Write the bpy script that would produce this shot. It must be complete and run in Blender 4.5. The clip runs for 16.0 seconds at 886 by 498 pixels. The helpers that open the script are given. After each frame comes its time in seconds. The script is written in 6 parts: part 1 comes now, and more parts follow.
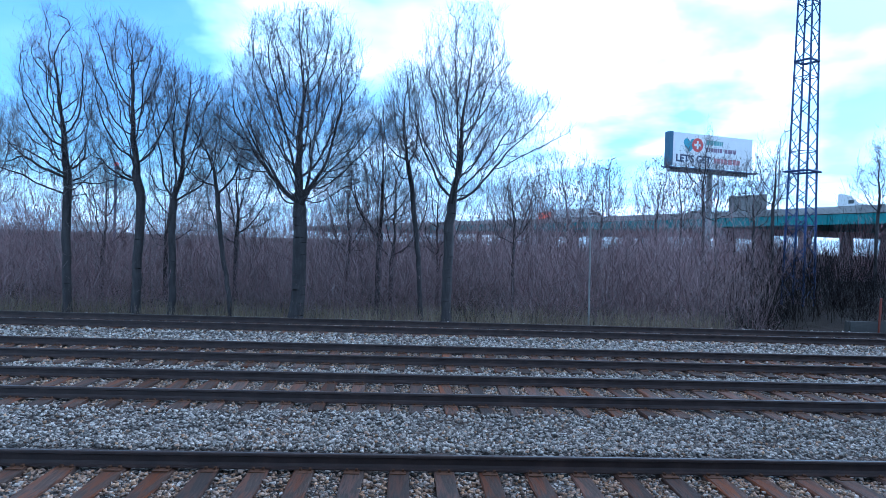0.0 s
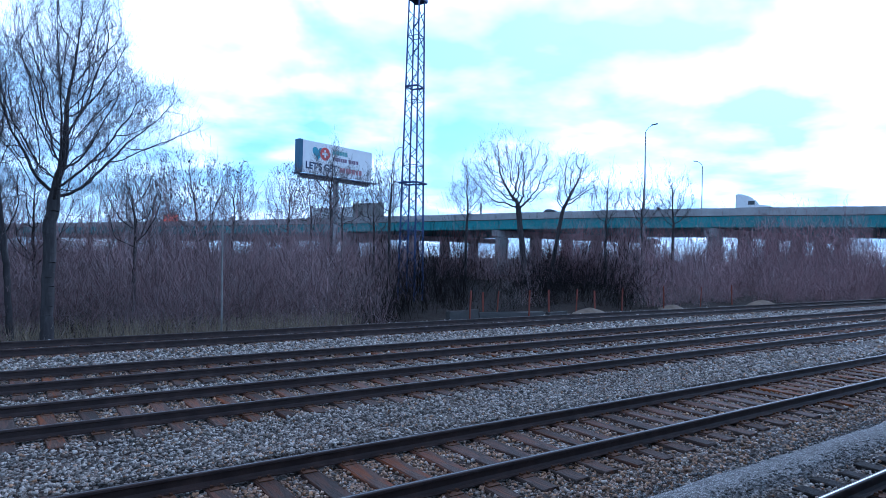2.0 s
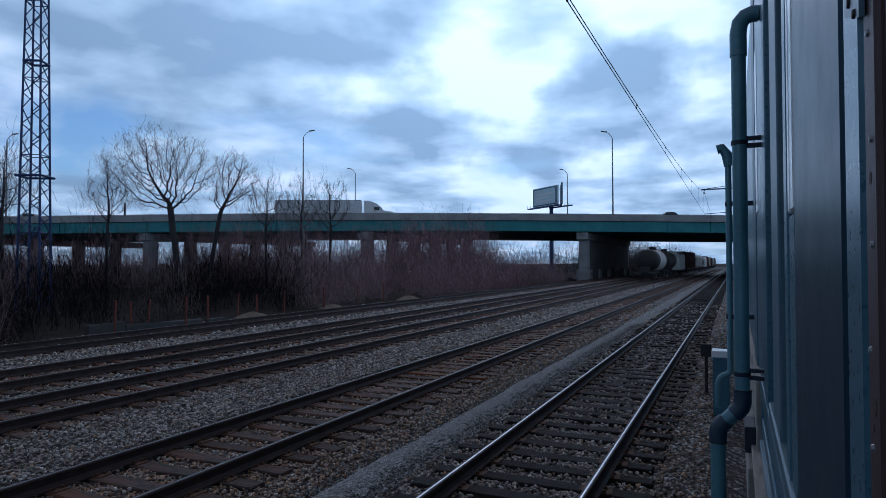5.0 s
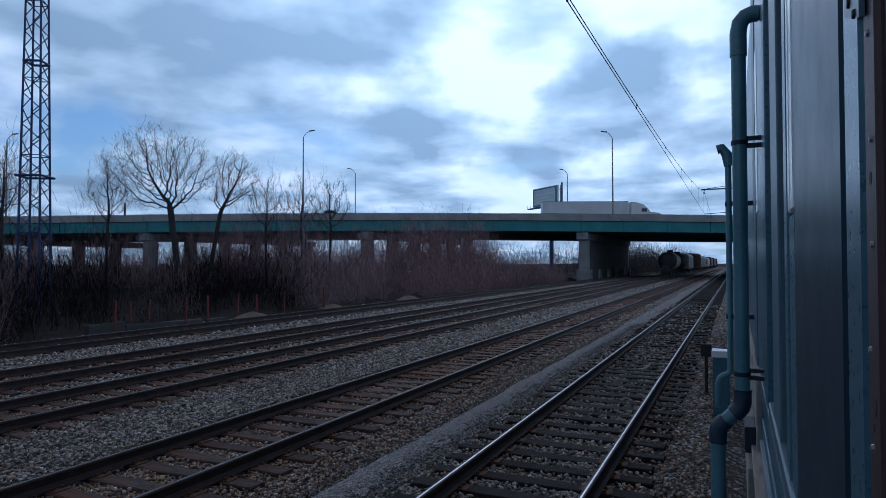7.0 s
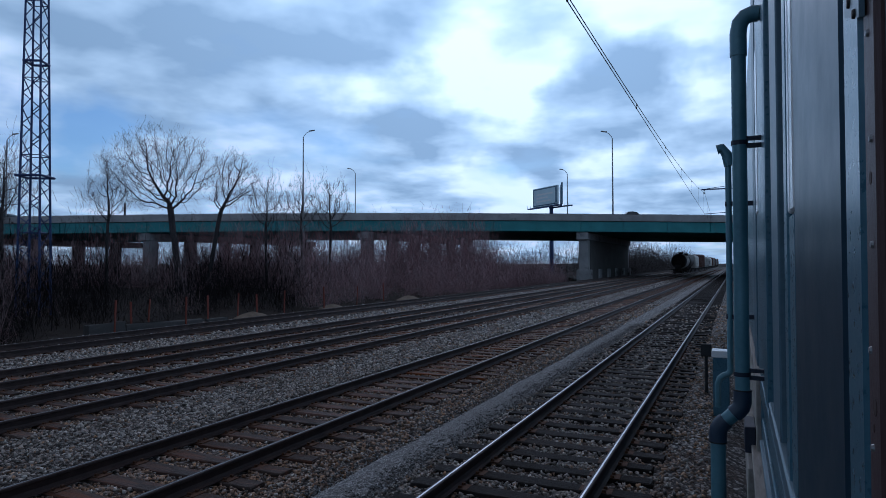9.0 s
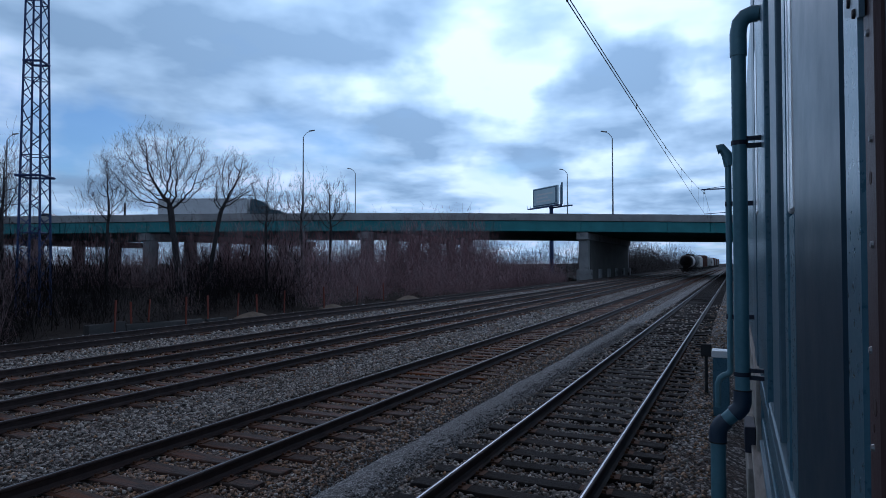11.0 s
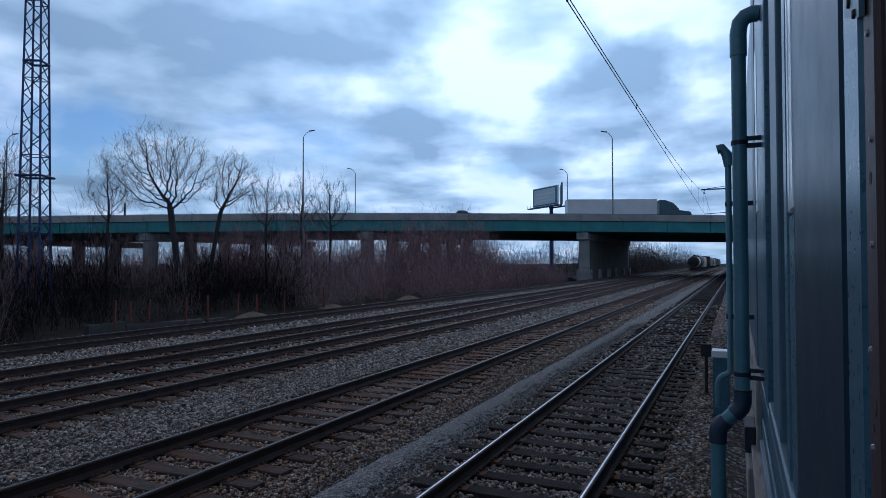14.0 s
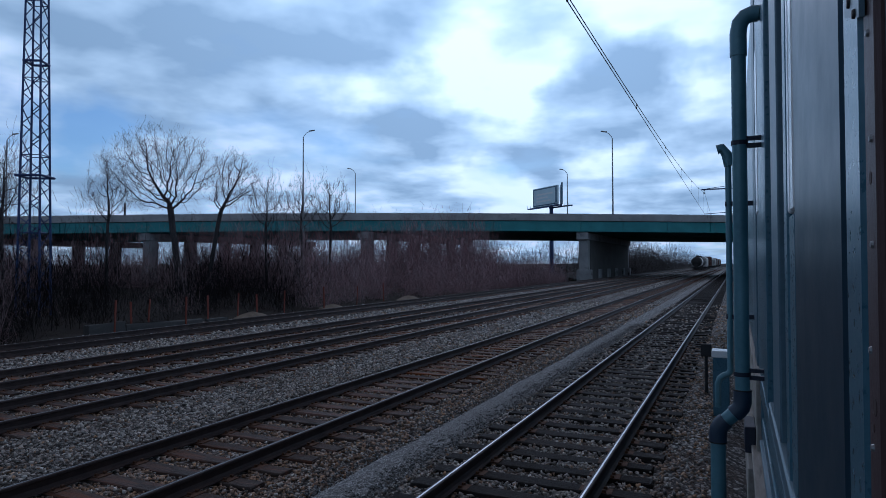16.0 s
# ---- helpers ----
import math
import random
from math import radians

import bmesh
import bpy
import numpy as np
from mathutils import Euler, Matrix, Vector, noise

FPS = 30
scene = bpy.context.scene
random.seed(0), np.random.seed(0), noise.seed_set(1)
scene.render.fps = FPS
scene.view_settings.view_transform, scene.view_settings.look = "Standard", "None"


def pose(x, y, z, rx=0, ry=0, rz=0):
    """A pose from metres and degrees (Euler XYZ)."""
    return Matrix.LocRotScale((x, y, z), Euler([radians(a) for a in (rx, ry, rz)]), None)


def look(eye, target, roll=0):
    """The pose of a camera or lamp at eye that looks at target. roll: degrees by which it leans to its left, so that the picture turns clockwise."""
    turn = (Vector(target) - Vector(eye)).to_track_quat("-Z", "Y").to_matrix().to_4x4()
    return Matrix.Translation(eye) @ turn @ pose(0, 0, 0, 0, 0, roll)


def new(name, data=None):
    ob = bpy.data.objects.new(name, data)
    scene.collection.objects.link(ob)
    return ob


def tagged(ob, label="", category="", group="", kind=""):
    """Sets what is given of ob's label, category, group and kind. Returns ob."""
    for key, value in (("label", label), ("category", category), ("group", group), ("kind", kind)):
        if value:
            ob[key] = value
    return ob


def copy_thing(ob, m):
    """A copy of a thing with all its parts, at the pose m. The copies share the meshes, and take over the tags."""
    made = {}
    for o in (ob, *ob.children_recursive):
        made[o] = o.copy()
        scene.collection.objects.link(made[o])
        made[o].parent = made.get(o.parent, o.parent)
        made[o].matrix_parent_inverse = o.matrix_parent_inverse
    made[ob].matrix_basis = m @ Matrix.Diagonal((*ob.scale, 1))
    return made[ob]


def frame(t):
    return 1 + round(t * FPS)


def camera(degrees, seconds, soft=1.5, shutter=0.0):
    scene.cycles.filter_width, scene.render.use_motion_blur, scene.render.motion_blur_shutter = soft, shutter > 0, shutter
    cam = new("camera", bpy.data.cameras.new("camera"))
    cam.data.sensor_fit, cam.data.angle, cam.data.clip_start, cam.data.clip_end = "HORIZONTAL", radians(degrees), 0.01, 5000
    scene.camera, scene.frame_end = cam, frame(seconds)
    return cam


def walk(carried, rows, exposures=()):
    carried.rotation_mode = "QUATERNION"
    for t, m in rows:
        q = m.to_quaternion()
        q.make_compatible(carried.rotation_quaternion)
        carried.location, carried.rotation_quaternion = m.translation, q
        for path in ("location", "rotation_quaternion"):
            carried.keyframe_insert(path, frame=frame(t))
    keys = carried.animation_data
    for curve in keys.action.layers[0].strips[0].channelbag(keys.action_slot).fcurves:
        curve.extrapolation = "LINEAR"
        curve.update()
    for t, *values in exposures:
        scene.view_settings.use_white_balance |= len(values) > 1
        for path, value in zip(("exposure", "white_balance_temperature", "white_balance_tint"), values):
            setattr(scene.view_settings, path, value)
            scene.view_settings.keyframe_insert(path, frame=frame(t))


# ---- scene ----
cam = camera(69.75, 16.0, 0.6)


def aim(x, y, z, yaw, pitch, roll):
    """The camera's pose: yaw to the left from +y, pitch up, roll as in look()."""
    return pose(x, y, z, 90 + pitch, 0, yaw) @ pose(0, 0, 0, 0, 0, roll)


walk(cam, [
    (0.0, aim(0, -0.37, 2.51, -2.95, -0.6, 1.82)),
    (0.5, aim(0, -0.34, 2.5, -12.92, -0.33, 1.95)),
    (1.0, aim(0, -0.29, 2.48, -22.2, 0.12, 1.6)),
    (1.5, aim(0, -0.23, 2.46, -31.0, 0.49, 1.5)),
    (2.0, aim(0, -0.19, 2.44, -35.22, 0.68, 1.25)),
    (2.5, aim(0, -0.14, 2.42, -42.35, 0.92, 1.0)),
    (3.0, aim(0, -0.09, 2.40, -49.22, 1.11, 0.58)),
    (3.5, aim(0, -0.04, 2.39, -55.9, 1.27, 0.22)),
    (4.0, aim(0, -0.01, 2.38, -61.17, 1.34, 0.0)),
    (4.5, aim(0, 0, 2.375, -64.84, 1.35, -0.12)),
    (4.8, aim(0, 0, 2.375, -65.24, 1.30, -0.11)),
    (16.0, aim(0, 0, 2.375, -65.24, 1.30, -0.11)),
], exposures=[(0.0, 1.2, 4620, 14), (1.0, 1.12, 4620, 15), (2.0, 0.78, 4620, 20), (3.0, 0.12, 4680, 31), (4.0, -0.48, 5080, 24), (4.6, -0.7, 5230, 23), (16.0, -0.7, 5230, 23)])

# ---- sky and sun ----
SUN_YAW, SUN_EL = -72.0, 38.0
sun_way = Vector((-math.sin(radians(SUN_YAW)) * math.cos(radians(SUN_EL)), math.cos(radians(SUN_YAW)) * math.cos(radians(SUN_EL)), math.sin(radians(SUN_EL))))
sun = new("sun", bpy.data.lights.new("sun", "SUN"))
sun.data.energy, sun.data.angle, sun.data.color = 0.5, radians(20), (1.0, 0.95, 0.88)
sun.matrix_world = look(sun_way * 100, (0, 0, 0))


def link(nt, a, b):
    nt.links.new(a, b)


def node(nt, kind, **values):
    n = nt.nodes.new(kind)
    for key, value in values.items():
        if key in n.inputs:
            n.inputs[key].default_value = value
    return n


def math_node(nt, op, a, b=None, clamp=False):
    n = nt.nodes.new("ShaderNodeMath")
    n.operation, n.use_clamp = op, clamp
    for i, v in enumerate((a, b)):
        if v is None:
            continue
        if isinstance(v, (int, float)):
            n.inputs[i].default_value = v
        else:
            nt.links.new(v, n.inputs[i])
    return n.outputs[0]


def noise_node(nt, vector, scale, detail=4.0, rough=0.55, distortion=0.0):
    n = node(nt, "ShaderNodeTexNoise", Scale=scale, Detail=detail, Roughness=rough, Distortion=distortion)
    if vector is not None:
        nt.links.new(vector, n.inputs["Vector"])
    return n.outputs["Fac"]


def ramp_node(nt, fac, stops):
    n = nt.nodes.new("ShaderNodeValToRGB")
    el = n.color_ramp.elements
    while len(el) < len(stops):
        el.new(0.5)
    for e, (at, col) in zip(el, stops):
        e.position, e.color = at, (*col, 1.0) if len(col) == 3 else col
    nt.links.new(fac, n.inputs["Fac"])
    return n.outputs["Color"]


def mix_node(nt, fac, a, b, blend="MIX"):
    n = nt.nodes.new("ShaderNodeMix")
    n.data_type, n.blend_type = "RGBA", blend
    for sock, v in ((n.inputs["Factor"], fac), (n.inputs[6], a), (n.inputs[7], b)):
        if isinstance(v, (int, float)):
            sock.default_value = v
        elif isinstance(v, tuple):
            sock.default_value = (*v, 1.0) if len(v) == 3 else v
        else:
            nt.links.new(v, sock)
    return n.outputs[2]


def make_world():
    world = bpy.data.worlds.new("cloudy_sky")
    scene.world = world
    world.use_nodes = True
    nt = world.node_tree
    bg = nt.nodes["Background"]
    sky = nt.nodes.new("ShaderNodeTexSky")
    sky.sky_type, sky.sun_disc = "NISHITA", False
    sky.sun_elevation, sky.sun_rotation = radians(SUN_EL), radians(-SUN_YAW)
    tc = nt.nodes.new("ShaderNodeTexCoord")
    sep = nt.nodes.new("ShaderNodeSeparateXYZ")
    link(nt, tc.outputs["Generated"], sep.inputs[0])
    # a cloud layer: the way of the view, laid on a level sheet overhead
    up = math_node(nt, "ADD", math_node(nt, "MAXIMUM", sep.outputs[2], 0.0), 0.16)
    sheet = nt.nodes.new("ShaderNodeCombineXYZ")
    link(nt, math_node(nt, "DIVIDE", sep.outputs[0], up), sheet.inputs[0])
    link(nt, math_node(nt, "DIVIDE", sep.outputs[1], up), sheet.inputs[1])
    place = node(nt, "ShaderNodeMapping")
    place.inputs["Location"].default_value = CLOUD_AT
    link(nt, sheet.outputs[0], place.inputs["Vector"])
    v = place.outputs[0]
    broad = noise_node(nt, v, 0.75, 2.0, 0.5)
    puffs = noise_node(nt, v, 2.5, 4.0, 0.46, 0.1)
    cover = math_node(nt, "ADD", math_node(nt, "ADD", math_node(nt, "MULTIPLY", broad, 0.25), math_node(nt, "MULTIPLY", puffs, 0.50)), 0.16)
    # broad openings and banks in the cloud, with ragged edges
    ragged = node(nt, "ShaderNodeTexNoise", Scale=5.0, Detail=5.0, Roughness=0.55)
    link(nt, tc.outputs["Generated"], ragged.inputs["Vector"])
    off = nt.nodes.new("ShaderNodeVectorMath")
    off.operation = "MULTIPLY_ADD"
    link(nt, ragged.outputs["Color"], off.inputs[0])
    off.inputs[1].default_value, off.inputs[2].default_value = (0.22, 0.22, 0.15), (-0.11, -0.11, -0.075)
    bent = nt.nodes.new("ShaderNodeVectorMath")
    bent.operation = "ADD"
    link(nt, tc.outputs["Generated"], bent.inputs[0])
    link(nt, off.outputs[0], bent.inputs[1])
    # the banks lie flat: wider than they are high
    flat = nt.nodes.new("ShaderNodeVectorMath")
    flat.operation = "MULTIPLY"
    link(nt, bent.outputs[0], flat.inputs[0])
    flat.inputs[1].default_value = (1, 1, CLOUD_FLAT)
    unit = nt.nodes.new("ShaderNodeVectorMath")
    unit.operation = "NORMALIZE"
    link(nt, flat.outputs[0], unit.inputs[0])

    def lobe(yaw, el, width):
        d = nt.nodes.new("ShaderNodeVectorMath")
        d.operation = "DOT_PRODUCT"
        link(nt, unit.outputs[0], d.inputs[0])
        yaw, el = radians(yaw), radians(el)
        d.inputs[1].default_value = Vector((-math.sin(yaw) * math.cos(el), math.cos(yaw) * math.cos(el), math.sin(el) * CLOUD_FLAT)).normalized()
        return math_node(nt, "POWER", math_node(nt, "MAXIMUM", d.outputs["Value"], 0.0), 1 / radians(width) ** 2)

    for yaw, el, width, amount in CLOUD_OPENINGS:
        cover = math_node(nt, "ADD", cover, math_node(nt, "MULTIPLY", lobe(yaw, el, width), amount))
    mask = ramp_node(nt, cover, [(0.26, (0.08, 0.08, 0.08)), (0.50, (1, 1, 1))])
    # thick cloud is greyer underneath, thin cloud glows white
    thick = math_node(nt, "ADD", math_node(nt, "MULTIPLY", noise_node(nt, v, 2.2, 4.5, 0.5, 0.1), 0.6), 0.2)
    for yaw, el, width, amount in CLOUD_BANKS:
        thick = math_node(nt, "ADD", thick, math_node(nt, "MULTIPLY", lobe(yaw, el, width), amount))
    cloud = ramp_node(nt, thick, [(0.40, CLOUD_BRIGHT), (0.5, CLOUD_MID), (0.60, CLOUD_DARK)])
    # the cloud is brightest round the hidden sun
    dot = nt.nodes.new("ShaderNodeVectorMath")
    dot.operation = "DOT_PRODUCT"
    link(nt, tc.outputs["Generated"], dot.inputs[0])
    dot.inputs[1].default_value = sun_way
    glow = math_node(nt, "POWER", math_node(nt, "MAXIMUM", dot.outputs["Value"], 0.0), 6.0)
    gain = math_node(nt, "ADD", math_node(nt, "MULTIPLY", glow, 0.65), 0.8)
    # overhead, out of view, the cloud is dimmed to cut the light on the ground
    overhead = nt.nodes.new("ShaderNodeMapRange")
    overhead.interpolation_type = "SMOOTHSTEP"
    for key, value in (("From Min", 0.36), ("From Max", 0.75), ("To Min", 1.0), ("To Max", 0.30)):
        overhead.inputs[key].default_value = value
    link(nt, sep.outputs[2], overhead.inputs["Value"])
    gain = math_node(nt, "MULTIPLY", gain, overhead.outputs[0])
    lit = nt.nodes.new("ShaderNodeVectorMath")
    lit.operation = "SCALE"
    link(nt, cloud, lit.inputs[0])
    link(nt, gain, lit.inputs["Scale"])
    blue = nt.nodes.new("ShaderNodeVectorMath")
    blue.operation = "SCALE"
    deep = mix_node(nt, 1.0, sky.outputs[0], (0.66, 0.96, 1.10), "MULTIPLY")
    link(nt, deep, blue.inputs[0])
    link(nt, math_node(nt, "MULTIPLY", overhead.outputs[0], SKY_GAIN), blue.inputs["Scale"])
    seen = mix_node(nt, mask, blue.outputs[0], lit.outputs[0])
    # the unseen part overhead gets an even warm grey, to tint its light
    high = math_node(nt, "SUBTRACT", 1.43, math_node(nt, "MULTIPLY", overhead.outputs[0], 1.43), True)
    link(nt, mix_node(nt, high, seen, (2.9, 2.75, 2.6)), bg.inputs["Color"])
    bg.inputs["Strength"].default_value = SKY_STRENGTH


CLOUD_AT = (3.1, 1.7, 0.0)
CLOUD_BRIGHT, CLOUD_MID, CLOUD_DARK = (12.8, 15.0, 15.4), (7.6, 10.2, 11.1), (4.5, 6.6, 7.8)
SKY_GAIN, SKY_STRENGTH = 1.0, 0.1
# yaw, elevation, width in degrees, amount
CLOUD_FLAT = 1.8
CLOUD_OPENINGS = [(26.5, 16.5, 6, -0.38), (22, 9, 7, -0.28), (31, 10, 6, -0.26), (-22.3, 20, 2.2, -0.24), (-23.5, 12.2, 2.6, -0.24), (-27.2, 16.8, 2, -0.18), (-18, 8.6, 3.6, -0.20),
                  (-8, 5, 4, -0.14), (-34.9, 10, 3, -0.20), (-55.3, 10.4, 2.6, -0.20), (-31, 10.6, 3.5, -0.18), (-37.7, 11.5, 3, -0.15), (-69.6, 8.6, 1.6, -0.12), (9, 9, 6, -0.2)]
CLOUD_BANKS = [(-69.7, 18.6, 2.6, -0.11), (-74.2, 17.2, 2.2, -0.13), (-63.5, 14.4, 3, -0.11), (-82, 20.5, 3, -0.13), (-87.7, 17.4, 1.6, -0.13), (-87.7, 14.4, 1.4, -0.13), (-72.2, 7.2, 2.4, -0.11),
               (-67.6, 7.9, 2, -0.10), (-58, 13.8, 2, -0.08), (-80, 9.0, 2.2, -0.11), (-85, 7.9, 2, -0.11), (-71.5, 15.8, 2, -0.09)]
CLOUD_BANKS += [(-35.7, 18, 6, 0.06), (-47.2, 18.6, 6, 0.08), (-74.2, 11.0, 2.6, 0.14), (-63.3, 10.8, 2.8, 0.11), (-83.8, 11.2, 2.8, 0.11), (-82, 15.5, 3, 0.08), (-61, 18, 3, 0.07),
                (-82.4, 6.6, 2, 0.05), (-45, 14.5, 4, 0.04), (-67, 12.6, 2, 0.05), (-15, 16, 8, -0.10), (-30, 14.5, 3, -0.10), (-38, 20, 4, -0.08)]
make_world()

# ---- materials ----


def material(name, stops, rough=0.8, scale=4.0, fine=60.0, bump=0.2, metal=0.0, stretch=None, random_tint=0.0, island=0.0, spots=None, depth=0.01, gloss=0.5):
    """A surface with variation at two scales. stops: colours from dark to light; spots: (colour, share) of stains or rust."""
    m = bpy.data.materials.new(name)
    m.use_nodes = True
    nt = m.node_tree
    bsdf = nt.nodes["Principled BSDF"]
    tc = nt.nodes.new("ShaderNodeTexCoord")
    vec = tc.outputs["Object"]
    if stretch:
        mp = nt.nodes.new("ShaderNodeMapping")
        mp.inputs["Scale"].default_value = stretch
        link(nt, vec, mp.inputs["Vector"])
        vec = mp.outputs[0]
    big = noise_node(nt, vec, scale, 4.0)
    small = noise_node(nt, vec, fine, 5.0, 0.65)
    fac = math_node(nt, "ADD", math_node(nt, "MULTIPLY", big, 0.6), math_node(nt, "MULTIPLY", small, 0.4))
    n = len(stops)
    col = ramp_node(nt, fac, [(0.3 + 0.4 * i / max(1, n - 1), c) for i, c in enumerate(stops)])
    if spots:
        colour, share, size = spots
        where = ramp_node(nt, noise_node(nt, vec, size, 6.0, 0.65), [(1 - share - 0.06, (0, 0, 0)), (1 - share + 0.06, (1, 1, 1))])
        col = mix_node(nt, where, col, colour)
    if random_tint or island:
        if random_tint:
            rnd = nt.nodes.new("ShaderNodeObjectInfo").outputs["Random"]
            amount = random_tint
        else:
            rnd = nt.nodes.new("ShaderNodeNewGeometry").outputs["Random Per Island"]
            amount = island
        hsv = nt.nodes.new("ShaderNodeHueSaturation")
        link(nt, math_node(nt, "ADD", math_node(nt, "MULTIPLY", rnd, 2 * amount), 1 - amount), hsv.inputs["Value"])
        link(nt, math_node(nt, "ADD", math_node(nt, "MULTIPLY", math_node(nt, "FRACT", math_node(nt, "MULTIPLY", rnd, 7.31)), 0.6), 0.6), hsv.inputs["Saturation"])
        link(nt, col, hsv.inputs["Color"])
        col = hsv.outputs[0]
    link(nt, col, bsdf.inputs["Base Color"])
    bsdf.inputs["Metallic"].default_value = metal
    bsdf.inputs["Specular IOR Level"].default_value = gloss
    link(nt, math_node(nt, "ADD", math_node(nt, "MULTIPLY", small, 0.25), rough - 0.125, True), bsdf.inputs["Roughness"])
    if bump:
        b = node(nt, "ShaderNodeBump", Strength=bump, Distance=depth)
        link(nt, fac, b.inputs["Height"])
        link(nt, b.outputs[0], bsdf.inputs["Normal"])
    return m


def plain(name, colour, rough=0.6, metal=0.0, emit=0.0):
    m = bpy.data.materials.new(name)
    m.use_nodes = True
    b = m.node_tree.nodes["Principled BSDF"]
    b.inputs["Base Color"].default_value = (*colour, 1)
    b.inputs["Roughness"].default_value, b.inputs["Metallic"].default_value = rough, metal
    if emit:
        b.inputs["Emission Color"].default_value, b.inputs["Emission Strength"].default_value = (*colour, 1), emit
    return m


def packed_stones(name, stops, gap, size, rusty=None):
    """A surface of packed broken stone: each cell a stone of its own tone, the gaps coloured dark for their shade."""
    m = bpy.data.materials.new(name)
    m.use_nodes = True
    nt = m.node_tree
    bsdf = nt.nodes["Principled BSDF"]
    vec = nt.nodes.new("ShaderNodeTexCoord").outputs["Object"]
    cells = node(nt, "ShaderNodeTexVoronoi", Scale=size, Randomness=1.0)
    edges = node(nt, "ShaderNodeTexVoronoi", Scale=size, Randomness=1.0)
    edges.feature = "DISTANCE_TO_EDGE"
    for n in (cells, edges):
        link(nt, vec, n.inputs["Vector"])
    tone = nt.nodes.new("ShaderNodeSeparateColor")
    link(nt, cells.outputs["Color"], tone.inputs[0])
    n = len(stops)
    col = ramp_node(nt, tone.outputs[0], [(0.1 + 0.85 * i / (n - 1), c) for i, c in enumerate(stops)])
    if rusty:
        where = ramp_node(nt, noise_node(nt, vec, 0.9, 4.0), [(0.48, (0, 0, 0)), (0.60, (1, 1, 1))])
        col = mix_node(nt, math_node(nt, "MULTIPLY", where, 0.6), col, rusty)
    solid = ramp_node(nt, edges.outputs["Distance"], [(0.02, (0, 0, 0)), (0.16, (1, 1, 1))])
    link(nt, mix_node(nt, solid, gap, col), bsdf.inputs["Base Color"])
    bsdf.inputs["Roughness"].default_value = 0.9
    b = node(nt, "ShaderNodeBump", Strength=1.0, Distance=0.5 / size)
    link(nt, math_node(nt, "ADD", edges.outputs["Distance"], math_node(nt, "MULTIPLY", tone.outputs[1], 0.4)), b.inputs["Height"])
    link(nt, b.outputs[0], bsdf.inputs["Normal"])
    return m


STONE = material("ballast_stone", [(0.165, 0.150, 0.134), (0.325, 0.302, 0.272), (0.52, 0.488, 0.445)], 0.85, 9, 90, 0.3, island=0.78)
STONE_WARM = material("ballast_stone_rusty", [(0.145, 0.088, 0.056), (0.315, 0.212, 0.142), (0.50, 0.37, 0.25)], 0.85, 9, 90, 0.3, island=0.6)
BED = packed_stones("ballast_bed", [(0.02, 0.019, 0.018), (0.10, 0.094, 0.086), (0.29, 0.275, 0.255), (0.56, 0.54, 0.505)], (0.004, 0.0037, 0.0035), 17.0, (0.11, 0.068, 0.045))
FINES = packed_stones("crushed_stone_fines", [(0.15, 0.157, 0.157), (0.29, 0.30, 0.30), (0.42, 0.435, 0.43)], (0.05, 0.052, 0.052), 38.0)
SOIL = material("ground_soil", [(0.010, 0.008, 0.007), (0.022, 0.018, 0.015), (0.045, 0.038, 0.030)], 0.95, 1.2, 30, 0.6, depth=0.05, gloss=0.1)
TIE = material("creosoted_tie", [(0.017, 0.011, 0.009), (0.058, 0.037, 0.028), (0.135, 0.096, 0.075)], 0.85, 6, 40, 0.7, stretch=(7, 0.8, 7), random_tint=0.5, spots=((0.125, 0.042, 0.016), 0.47, 1.6), depth=0.015)
TIE_TARRED = material("tarred_tie", [(0.006, 0.006, 0.006), (0.017, 0.0155, 0.015), (0.046, 0.041, 0.038)], 0.8, 6, 40, 0.7, stretch=(7, 0.8, 7), random_tint=0.55, spots=((0.05, 0.024, 0.014), 0.34, 1.6), depth=0.015, gloss=0.15)
RAIL = material("rail_steel_rusted", [(0.013, 0.009, 0.009), (0.032, 0.021, 0.020), (0.066, 0.041, 0.035)], 0.7, 3, 60, 0.3)
RAIL_TOP = material("rail_head_polished", [(0.30, 0.31, 0.33), (0.48, 0.49, 0.52)], 0.33, 2, 40, 0.05, metal=1.0)
RAIL_TOP_MID = material("rail_head_worn", [(0.09, 0.09, 0.095), (0.19, 0.19, 0.195)], 0.42, 2, 40, 0.05, metal=0.9)
RAIL_TOP_DULL = material("rail_head_dull", [(0.06, 0.055, 0.055), (0.13, 0.12, 0.12)], 0.5, 2, 40, 0.05, metal=0.8)
PLATE = material("tie_plate_rust", [(0.035, 0.017, 0.010), (0.085, 0.040, 0.020), (0.16, 0.078, 0.038)], 0.85, 20, 90, 0.4)
BARK = material("grey_brown_bark", [(0.014, 0.013, 0.014), (0.036, 0.032, 0.034), (0.075, 0.067, 0.067)], 0.9, 3, 40, 0.5, stretch=(3, 3, 0.6), depth=0.02)
TWIG = material("bare_twigs", [(0.07, 0.063, 0.068), (0.14, 0.126, 0.132), (0.22, 0.20, 0.205)], 0.9, 0.5, 8, 0.0)
BRUSH = material("bare_brush", [(0.115, 0.076, 0.080), (0.215, 0.145, 0.150), (0.33, 0.235, 0.235)], 0.95, 0.35, 11, 0.0, island=0.16)
BRUSH_RED = material("reddish_brush", [(0.16, 0.085, 0.095), (0.28, 0.165, 0.175), (0.40, 0.26, 0.27)], 0.95, 0.35, 11, 0.0, island=0.16)
